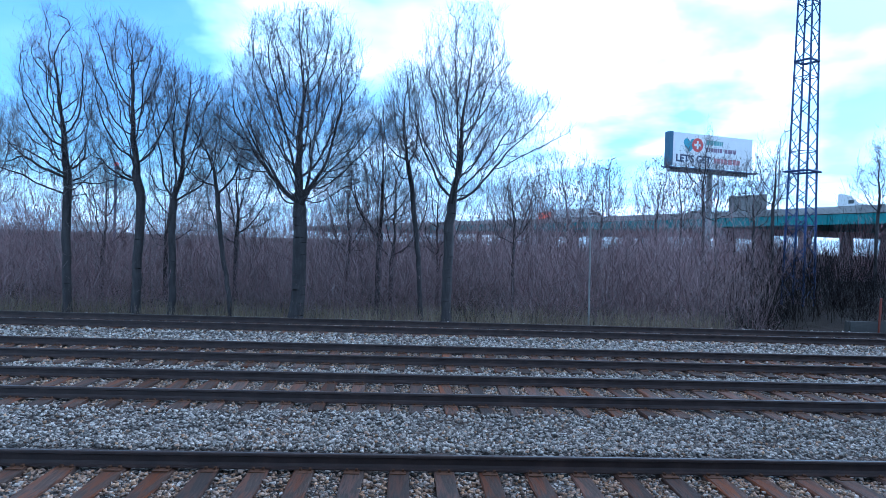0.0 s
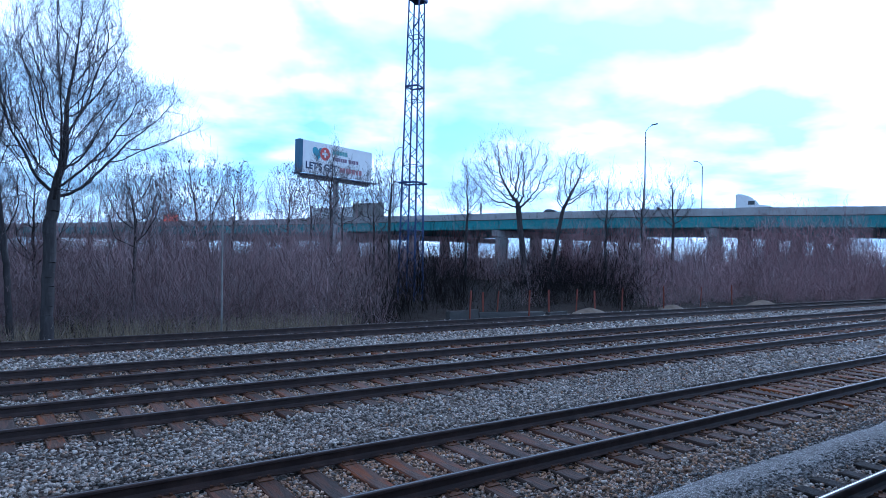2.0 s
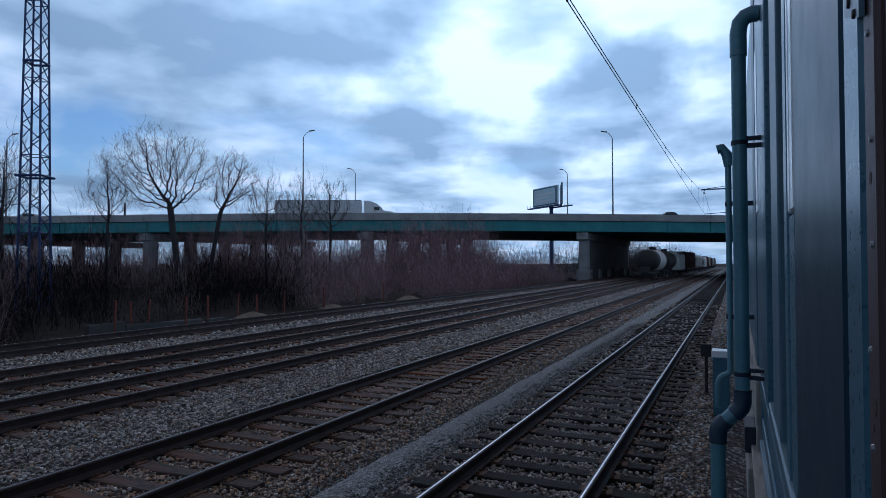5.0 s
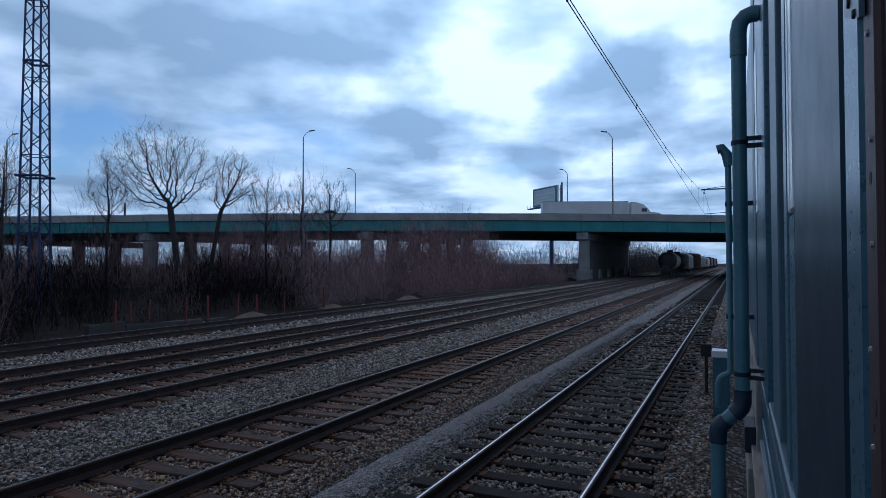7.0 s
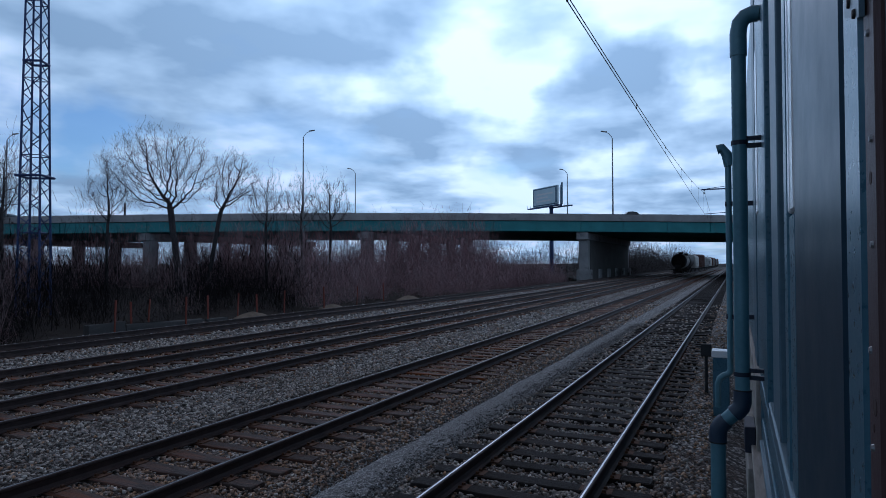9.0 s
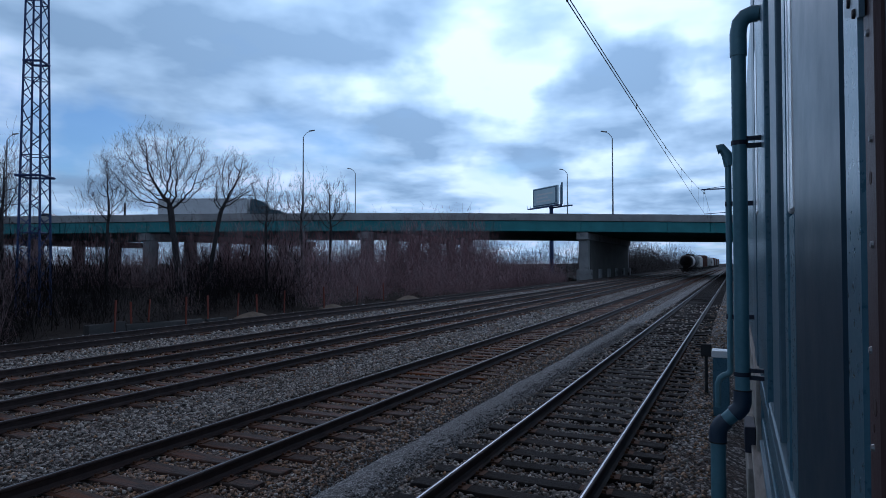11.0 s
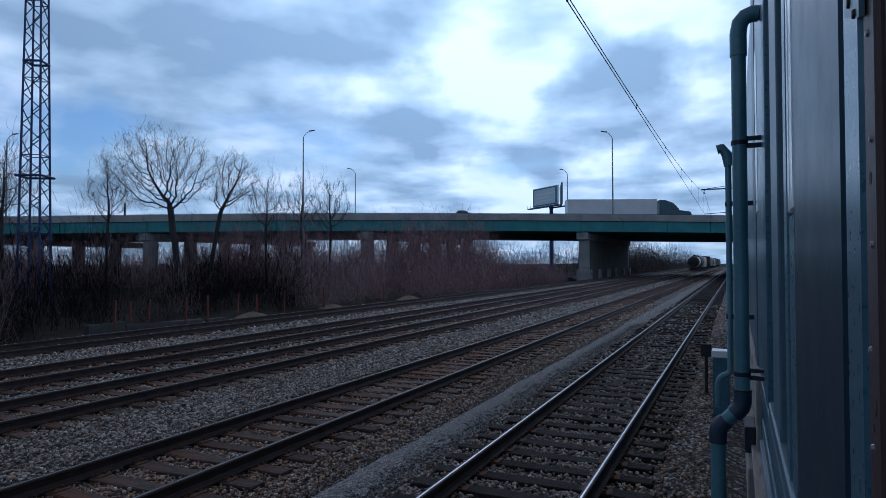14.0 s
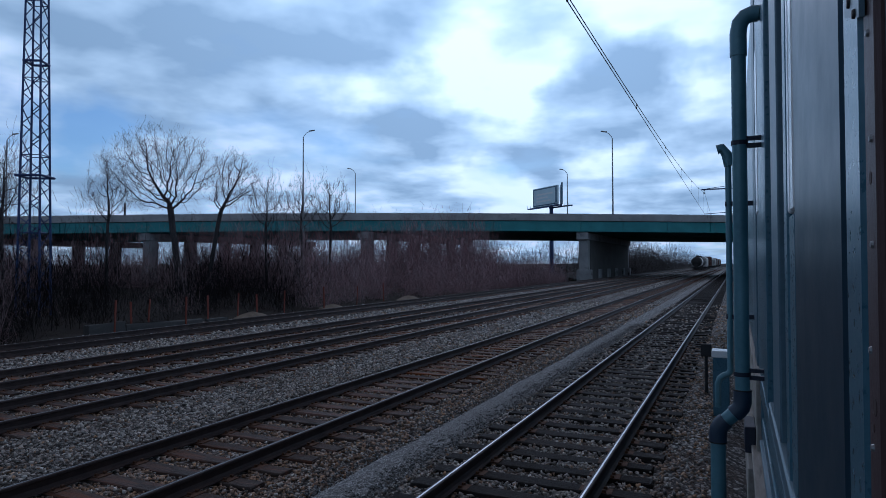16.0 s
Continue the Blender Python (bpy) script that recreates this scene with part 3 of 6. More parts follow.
def tracks():
    ties = [tie_mesh(s) for s in range(6)]
    tarred = [tie_mesh(s, TIE_TARRED) for s in range(6)]
    bm = plate_bmesh()
    plate = bpy.data.meshes.new("tie_plate")
    bm.to_mesh(plate)
    bm.free()
    plate.materials.append(PLATE)
    r = random.Random(3)
    names = ["rusty-tied track with bright running rails", "rust-stained track with dark wooden ties", "track with worn wooden ties and a bright far rail",
             "little-used track with rust-brown rails", "rusty outer track beside the brush"]
    for k, (c, top) in enumerate(TRACKS):
        track = thing("railway_track", names[k], "railway track", pose(0, c, 0), "parallel tracks", "structure")
        for s in (-1, 1):
            rail = part("rail", rail_bmesh(X0, X1), [RAIL, top], track)
            rail.location.y = s * GAUGE
        n = int((48 - TIE_START[k]) / TIE_STEP)
        for i in range(n):
            x = TIE_START[k] + i * TIE_STEP
            tie = new("tie", (ties if k else tarred)[r.randrange(6)])
            tie.parent = track
            tie.matrix_local = pose(x + r.uniform(-0.02, 0.02), r.uniform(-0.05, 0.05), -0.170 + r.uniform(-0.012, 0.004), 0, 0, r.uniform(-1.2, 1.2) + r.choice((0, 180)))
            if x < 22 and k < 4:
                for s in (-1, 1):
                    p = new("tie_plate", plate)
                    p.parent = track
                    p.matrix_local = pose(x, s * GAUGE, 0)
        bm = bmesh.new()
        for i in range(n, int((260 - TIE_START[k]) / TIE_STEP)):
            x = TIE_START[k] + i * TIE_STEP
            box(bm, x - 0.114, x + 0.114, -1.3, 1.3, -0.34, -0.170 + r.uniform(-0.012, 0.004))
        tagged(part("far_ties", bm, TIE if k else TIE_TARRED, track), kind="stuff")


# ---- bare trees ----


def sprout(r, segs, share, length, up, least, bends):
    """Fine shoots from many sticks at once; share: shoots for each stick."""
    s = np.asarray(segs)
    s = s[r.integers(0, len(s), int(len(s) * share))]
    n = len(s)
    d = s[:, 3:6] - s[:, :3]
    base = s[:, :3] + d * r.uniform(0, 1, (n, 1))
    d /= np.linalg.norm(d, axis=1, keepdims=True) + 1e-9
    side = np.cross(d, r.normal(size=(n, 3)))
    side /= np.linalg.norm(side, axis=1, keepdims=True) + 1e-9
    a = r.uniform(0.4, 1.05, (n, 1))
    d = d * np.cos(a) + side * np.sin(a)
    reach = length * r.uniform(0.5, 1.4, (n, 1)) / bends
    rows = []
    for k in range(bends):
        d = d + r.normal(0, 0.14, (n, 3)) + [0, 0, up]
        d /= np.linalg.norm(d, axis=1, keepdims=True)
        tip = base + d * reach
        rows.append(np.c_[base, tip, np.full((n, 1), least * (1.35 - 0.2 * k)), np.full((n, 1), least * (1.15 - 0.3 * k))])
        base = tip
    return np.concatenate(rows)


def grow(seed, trunk_r, fork, blobs, buds=700, step=0.14, lean=(0, 0), least=0.0027, twigs=4.2, length=0.55, up=0.05, inertia=0.5, gnarl=0.15, power=1.75):
    """Sticks of a leafless tree: (thick limbs, branches, fine twigs). Branches grow from the trunk towards buds scattered through the crown, which is made of
    rounded blobs (x, y, z, and the half widths along each), and thicken towards the trunk."""
    r = np.random.default_rng(seed)
    size = np.array([b[3] * b[4] * b[5] for b in blobs])
    share = np.maximum((buds * size / size.sum()).astype(int), 25)
    goal = []
    for (x, y, z, rx, ry, rz), n in zip(blobs, share):
        d = r.normal(size=(n, 3))
        d /= np.linalg.norm(d, axis=1, keepdims=True)
        bumps = 1 + 0.13 * np.sin(4 * d[:, :1] + x + seed) + 0.10 * np.cos(5 * d[:, 2:] + seed)
        goal.append(d * r.random((n, 1)) ** 0.42 * bumps * 1.12 * np.array([rx, ry, rz]) + [x, y, z])
    goal = np.concatenate(goal)
    top = np.array([lean[0] * fork, lean[1] * fork, fork])
    k = max(3, int(fork / step))
    wobble = np.cumsum(r.normal(0, 0.012, (k + 1, 2)), 0) * (np.linspace(0, 1, k + 1)[:, None] > 0)
    pts = [np.r_[top[:2] * i / k + wobble[i], fork * i / k] for i in range(k + 1)]
    up_of = [-1] + list(range(k))
    ways = [np.array([0, 0, 1.0])] * (k + 1)
    start = int(k * 0.72)
    best = np.full(len(goal), np.inf)
    who = np.zeros(len(goal), int)
    alive = np.ones(len(goal), bool)
    fresh = list(range(start, k + 1))
    sprouted = {}
    for _ in range(110):
        live = np.flatnonzero(alive)
        if not len(live) or not fresh:
            break
        at = np.array([pts[i] for i in fresh])
        dist = np.linalg.norm(goal[live][:, None] - at[None], axis=2)
        j = dist.argmin(1)
        near = dist[np.arange(len(live)), j]
        better = near < best[live]
        best[live[better]] = near[better]
        who[live[better]] = np.array(fresh)[j[better]]
        alive[best < 1.7 * step] = False
        live = np.flatnonzero(alive)
        fresh = []
        for i in np.unique(who[live]):
            mine = live[who[live] == i]
            sprouted[i] = sprouted.get(i, 0) + 1
            if sprouted[i] > 3:
                alive[mine] = False
                continue
            pull = goal[mine] - pts[i]
            pull = (pull / np.linalg.norm(pull, axis=1, keepdims=True)).mean(0)
            d = pull / (np.linalg.norm(pull) + 1e-9) + inertia * ways[i] + [0, 0, up] + r.normal(0, gnarl, 3)
            d /= np.linalg.norm(d)
            pts.append(pts[i] + d * step)
            ways.append(d)
            up_of.append(int(i))
            fresh.append(len(pts) - 1)
    n = len(pts)
    load = np.zeros(n)
    kids = np.zeros(n, int)
    for i in range(n - 1, 0, -1):
        load[i] = max(load[i], 1.0)
        load[up_of[i]] += load[i]
        kids[up_of[i]] += 1
    rad = trunk_r * (load / load[k]) ** (1 / power)
    rad = np.maximum(np.minimum(rad, trunk_r), least * 1.3)
    thin = np.quantile(rad, 0.35)
    thick, fine = [], []
    for i in range(1, n):
        p, q = pts[up_of[i]], pts[i]
        flare = [1 + 0.35 * max(0.0, 1 - z / 0.9) for z in (p[2], q[2])]
        (thick if rad[i] > max(3.2 * least, thin) else fine).append((*p, *q, min(rad[up_of[i]], rad[i] * 1.25) * flare[0], rad[i] * flare[1]))
    slim = [b for b in fine + thick if b[7] < max(7 * least, 1.6 * thin)]
    shoots = sprout(r, slim, twigs, length, 0.06, least, 2)
    tips = sprout(r, shoots, 0.8, length * 0.6, 0.06, least * 0.85, 1)
    return thick, fine, np.concatenate([shoots, tips])


def tree(label, at, seed, *args, group="", leaves=0, **kw):
    thick, fine, wisps = grow(seed, *args, **kw)
    t = thing("bare_tree", label, "tree", at, group)
    v, f = sticks([(*a[:3], *(np.array(a[3:6]) + (np.array(a[3:6]) - np.array(a[:3])) * 0.06), a[6], a[7] * 0.96) for a in thick], 7)
    soup("trunk", v, f, BARK, t, sides=4)
    v, f = sticks(fine, 3)
    w, g = sticks(wisps, 2)
    if leaves:
        r = np.random.default_rng(seed + 500)
        at = np.asarray(wisps)[r.integers(0, len(wisps), leaves)][:, 3:6]
        b = r.normal(0, 0.075, (leaves, 4, 3)) + at[:, None] - [0, 0, 0.08]
        tri = (np.arange(leaves) * 4)[:, None, None] + np.array([(0, 1, 2), (0, 2, 3), (0, 3, 1), (1, 3, 2)])[None]
        tagged(soup("dead_leaves", b.reshape(-1, 3), tri.reshape(-1, 3), DEAD_LEAF, t), "dark clumps of dead leaves", kind="stuff")
    soup("crown", np.concatenate([v, w]), np.concatenate([f, g + len(v)]), TWIG, t, sides=4)
    return t


def bush_template(seed, height=3.2, stems=5, kids=4, twigs=3, fill=300, coarse=1.35):
    """Corners and quads of one shrub: round stems and side shoots, and narrow twigs."""
    r = np.random.default_rng(seed)
    stout, thin = [], []
    for _ in range(stems):
        dd = np.array([*r.normal(0, 0.6, 2), 1.0])
        q, rad, length = np.array([*r.normal(0, 0.45, 2), -0.1]), r.uniform(0.004, 0.0075), height * r.uniform(0.55, 0.82)
        for i in range(3):
            dd = dd + r.normal(0, 0.24, 3) + [0, 0, 0.04]
            dd /= np.linalg.norm(dd)
            e = q + dd * length / 3
            stout.append((*q, *e, rad * (1 - 0.28 * i), rad * (0.72 - 0.28 * i)))
            for _ in range(kids):
                s = r.uniform(0.1, 1)
                p = q * (1 - s) + e * s
                nd = 0.6 * dd + r.normal(0, 0.75, 3)
                nd /= np.linalg.norm(nd)
                tip = p + nd * length * r.uniform(0.22, 0.42)
                thin.append((*p, *tip, rad * 0.6, rad * 0.32))
                for _ in range(twigs):
                    s = r.uniform(0.2, 1)
                    o = p * (1 - s) + tip * s
                    td = 0.5 * nd + r.normal(0, 0.9, 3)
                    thin.append((*o, *(o + td / np.linalg.norm(td) * length * r.uniform(0.10, 0.22)), rad * 0.5, rad * 0.3))
            q = e
    v0, f0 = sticks(stout, 3)
    v1, f1 = sticks(thin, 2)
    # the matted mass of fine twigs: short shoots at every angle, thickest towards the rounded outside
    n = fill
    d = r.normal(size=(n, 3))
    d[:, 2] = np.abs(d[:, 2])
    d /= np.linalg.norm(d, axis=1, keepdims=True)
    at = d * (r.random((n, 1)) ** 0.45) * height * [0.36, 0.36, 0.84] * (1 + 0.16 * np.sin(5 * d[:, :1] + 3) + 0.14 * np.cos(4 * d[:, 1:2]))
    way = r.normal(size=(n, 3)) + 0.9 * d + [0, 0, 0.25]
    way /= np.linalg.norm(way, axis=1, keepdims=True)
    half = way * height * r.uniform(0.04, 0.12, (n, 1))
    rad = r.uniform(0.0030, 0.0060, (n, 1)) * coarse
    v2, f2 = sticks(np.c_[at - half, at + half, rad, rad * 0.5], 2)
    return np.concatenate([v0, v1, v2]), np.concatenate([f0, f1 + len(v0), f2 + len(v0) + len(v1)])


def thicket(name, mat, label, spots, seed, category="thicket", **kw):
    """Brush of many stems in one mesh; spots: rows of x, y, z, scale, height scale."""
    r = np.random.default_rng(seed)
    forms = [bush_template(seed * 10 + i, **kw) for i in range(5)]
    vs, fs, n = [], [], 0
    for x, y, z, s, h in spots:
        v, f = forms[r.integers(5)]
        a = r.uniform(0, 2 * math.pi)
        c, sn = math.cos(a), math.sin(a)
        v = v @ np.array([[c, sn, 0], [-sn, c, 0], [0, 0, 1]]) * [s, s, s * h] + [x, y, z]
        vs.append(v)
        fs.append(f + n)
        n += len(v)
    return tagged(soup(name, np.concatenate(vs), np.concatenate(fs), mat, sides=4), label, category, kind="stuff")


# ---- the road bridge: its own space, x along the bridge, y away from the tracks' window ----
BRIDGE = pose(0, 0, 0, 0, 0, -65.24)
FACE, BACK = 105.0, 148.0


def top_of(u):
    return 10.70 - 0.9 * (1 - math.exp(-((u + 13) / 70) ** 2))


def lofted(bm, outline, us):
    """An outline of (y, z over the parapet's top) drawn along the bridge."""
    last = None
    for u in us:
        ring = [bm.verts.new((u, y, top_of(u) + z)) for y, z in outline]
        if last:
            for i in range(len(ring)):
                j = (i + 1) % len(ring)
                bm.faces.new((last[i], last[j], ring[j], ring[i]))
        else:
            bm.faces.new(ring)
        last = ring
    bm.faces.new(last[::-1])
    bmesh.ops.recalc_face_normals(bm, faces=bm.faces)


def bridge():
    b = thing("road_bridge", "long highway overpass with teal steel girders and concrete parapet", "bridge", BRIDGE, kind="structure")
    us = np.arange(-420, 421, 10.0)
    bm = bmesh.new()
    lofted(bm, [(FACE, 0), (FACE + 0.22, 0), (FACE + 0.4, -0.85), (FACE + 0.4, -1.1), (FACE, -1.1)], us)
    part("parapet", bm, CONCRETE, b)
    bm = bmesh.new()
    lofted(bm, [(BACK, 0), (BACK - 0.22, 0), (BACK - 0.4, -0.85), (BACK - 0.4, -1.1), (BACK, -1.1)], us)
    part("parapet", bm, CONCRETE, b)
    bm = bmesh.new()
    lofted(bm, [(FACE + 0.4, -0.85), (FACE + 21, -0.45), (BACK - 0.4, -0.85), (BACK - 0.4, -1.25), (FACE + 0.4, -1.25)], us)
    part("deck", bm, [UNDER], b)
    bm = bmesh.new()
    lofted(bm, [(FACE - 0.02, 0.02), (FACE + 0.1, 0.02), (FACE + 0.1, 0.07), (FACE - 0.02, 0.07)], us)
    part("handrail", bm, BLACK, b, "thin dark rail on the parapet")
    for k, y in enumerate(np.linspace(FACE + 0.35, BACK - 0.35, 13)):
        bm = bmesh.new()
        lofted(bm, [(y - 0.02, -1.2), (y + 0.02, -1.2), (y + 0.02, -2.82), (y - 0.02, -2.82)], us)
        lofted(bm, [(y - 0.24, -2.82), (y + 0.24, -2.82), (y + 0.24, -2.88), (y - 0.24, -2.88)], us)
        if k == 0:
            for u in np.arange(-258, 139, 7.2):
                box(bm, u - 0.02, u + 0.02, y - 0.22, y - 0.02, top_of(u) - 2.82, top_of(u) - 1.2)
        part("girder", bm, TEAL, b)
    # bents run with the tracks, so they stand askew to the bridge
    skew = Vector((0.4188, 0.9081, 0))
    for u0 in (-195.7, -159.2, -122.7, -86.2, -49.8, -13.3, 23.2, 59.7):
        bent = thing("pier", "", "")
        bent.parent = b
        bent.matrix_parent_inverse = Matrix()
        bent.matrix_basis = Matrix.Translation((u0, FACE + 0.7, 0)) @ pose(0, 0, 0, 0, 0, -24.76)
        top = top_of(u0) - 2.95
        bm = bmesh.new()
        box(bm, -0.95, 0.95, -0.3, 46.5, top - 1.25, top - 0.05, 0.05)
        part("cap_beam", bm, PIER_CONCRETE, bent)
        for i in range(6):
            y = 1.4 + i * 8.6
            bm = bmesh.new()
            box(bm, -0.75, 0.75, y - 1.0, y + 1.0, -0.7, top - 1.25, 0.12)
            part("column", bm, PIER_CONCRETE, bent)
        # this wall's dark colour stands for the shade beneath the deck
        if u0 == 23.2:
            bm = bmesh.new()
            box(bm, -0.82, 0.82, 2.45, 43.3, -0.7, top - 1.2, 0.05)
            part("crash_wall", bm, UNDER, bent, "solid wall between the columns beside the track, coloured dark for the deck's shade")
        for i in range(6):
            y = 1.4 + i * 8.6
            bm = bmesh.new()
            box(bm, -1.15, 1.15, y - 1.09, y + 1.09, -0.9, 1.3, 0.1)
            part("plinth", bm, PIER_CONCRETE, bent)
    return b


def lamp_post(label, u, d, arm):
    t = thing("street_lamp", label, "street lamp", BRIDGE @ Matrix.Translation((u, d, top_of(u) - 0.05)), "bridge lamps")
    bm = bmesh.new()
    tube(bm, (0, 0, 0), (0, 0, 12.75), 0.15, 0.085, 8)
    part("pole", bm, GALV, t)
    bm = bmesh.new()
    pipe(bm, [(0, 0, 12.65), (arm * 0.12, 0, 13.0), (arm * 0.55, 0, 13.5), (arm * 1.0, 0, 13.75)], 0.055, 6)
    part("arm", bm, GALV, t)
    bm = bmesh.new()
    box(bm, -0.5, 0.5, -0.17, 0.17, -0.07, 0.10, 0.05, Matrix.Translation((arm * 1.4, 0, 13.85)) @ pose(0, 0, 0, 0, -8 * arm, 0))
    part("lamp_head", bm, GALV, t)
    return t


# ---- vehicles ----


def wheel(parent, x, y, z, r, w, rim=GALV):
    bm = bmesh.new()
    tube(bm, (0, -w / 2, 0), (0, w / 2, 0), r, r, 16)
    wh = part("wheel", bm, BLACK, parent)
    wh.location = (x, y, z)
    bm = bmesh.new()
    tube(bm, (0, -w / 2 - 0.01, 0), (0, w / 2 + 0.01, 0), r * 0.55, r * 0.55, 12)
    part("rim", bm, rim, wh)
    return wh


def tractor(t, x, mat):
    """A highway tractor whose back is at x, nose along +x."""
    bm = bmesh.new()
    prism(bm, [(x, 0.95), (x + 5.6, 0.75), (x + 5.75, 1.1), (x + 5.65, 1.75), (x + 5.3, 2.0), (x + 3.55, 2.2), (x + 2.9, 3.05), (x + 2.35, 3.55), (x + 1.0, 4.02), (x, 4.05)], -1.2, 1.2)
    bmesh.ops.recalc_face_normals(bm, faces=bm.faces)
    bmesh.ops.bevel(bm, geom=list(bm.edges), offset=0.09, segments=2, affect="EDGES")
    part("cab", bm, mat, t)
    for s in (-1, 1):
        bm = bmesh.new()
        box(bm, x + 1.95, x + 2.95, s * 1.205 - 0.01, s * 1.205 + 0.01, 2.2, 2.85, 0.0)
        part("side_window", bm, GLASS_DARK, t)
    bm = bmesh.new()
    prism(bm, [(x + 3.5, 2.3), (x + 3.56, 2.33), (x + 2.98, 3.08), (x + 2.92, 3.05)], -1.0, 1.0)
    part("windscreen", bm, GLASS_DARK, t)
    for s in (-1, 1):
        bm = bmesh.new()
        tube(bm, (x + 0.3, s * 1.12, 1.0), (x + 0.3, s * 1.12, 3.7), 0.08, 0.08, 8)
        part("exhaust_stack", bm, GALV, t)
    bm = bmesh.new()
    box(bm, x - 2.2, x + 0.2, -0.5, 0.5, 0.75, 1.05, 0.03)
    part("chassis", bm, BLACK, t)
    for dx in (-1.7, -0.4, 4.6):
        for s in (-1, 1):
            wheel(t, x + dx, s * 1.0, 0.52, 0.52, 0.35)


def truck(name, label, mat, trailer=True):
    t = thing(name, label, "truck")
    if trailer:
        bm = bmesh.new()
        box(bm, -16.0, 0.0, -1.29, 1.29, 1.15, 4.12, 0.04)
        part("trailer_body", bm, TRAILER_SIDE, t)
        bm = bmesh.new()
        box(bm, -16.02, 0.02, -1.31, 1.31, 4.02, 4.14, 0.02)
        box(bm, -16.02, 0.02, -1.31, 1.31, 1.08, 1.22, 0.02)
        part("trailer_rail", bm, GALV, t)
        for x in (-14.6, -13.3):
            for s in (-1, 1):
                wheel(t, x, s * 1.0, 0.52, 0.52, 0.35)
        for s in (-1, 1):
            bm = bmesh.new()
            box(bm, -4.2, -4.0, s * 0.9 - 0.08, s * 0.9 + 0.08, 0.3, 1.2)
            part("landing_gear", bm, GALV, t)
    tractor(t, 0.55, mat)
    return t


def car(label, mat):
    t = thing("car", label, "car")
    bm = bmesh.new()
    prism(bm, [(-2.2, 0.35), (2.2, 0.35), (2.3, 0.7), (1.5, 0.92), (-2.0, 0.98), (-2.28, 0.75)], -0.9, 0.9)
    bmesh.ops.recalc_face_normals(bm, faces=bm.faces)
    bmesh.ops.bevel(bm, geom=list(bm.edges), offset=0.07, segments=2, affect="EDGES")
    part("body", bm, mat, t)
    bm = bmesh.new()
    prism(bm, [(-1.75, 0.93), (1.15, 0.9), (0.45, 1.50), (-0.2, 1.62), (-1.0, 1.58)], -0.78, 0.78)
    bmesh.ops.recalc_face_normals(bm, faces=bm.faces)
    bmesh.ops.bevel(bm, geom=list(bm.edges), offset=0.05, segments=2, affect="EDGES")
    part("cabin", bm, mat, t)
    for s in (-1, 1):
        bm = bmesh.new()
        prism(bm, [(-1.4, 1.0), (0.85, 1.0), (0.4, 1.42), (-0.95, 1.46)], s * 0.79 - 0.005, s * 0.79 + 0.005)
        part("window", bm, GLASS_DARK, t)
    for x in (-1.35, 1.4):
        for s in (-1, 1):
            wheel(t, x, s * 0.8, 0.33, 0.33, 0.22)
    return t


def bogie(t, x):
    bm = bmesh.new()
    for s in (-1, 1):
        box(bm, x - 1.15, x + 1.15, s * 1.0 - 0.08, s * 1.0 + 0.08, 0.35, 0.7, 0.05)
    box(bm, x - 0.25, x + 0.25, -1.1, 1.1, 0.45, 0.95, 0.04)
    part("bogie_frame", bm, BLACK, t)
    for dx in (-0.88, 0.88):
        bm = bmesh.new()
        for s in (-1, 1):
            tube(bm, (0, s * 0.72 - 0.06, 0), (0, s * 0.72 + 0.06, 0), 0.44, 0.44, 18)
        tube(bm, (0, -0.8, 0), (0, 0.8, 0), 0.08, 0.08, 8)
        w = part("wheelset", bm, RAIL, t)
        w.location = (x + dx, 0, 0.44)


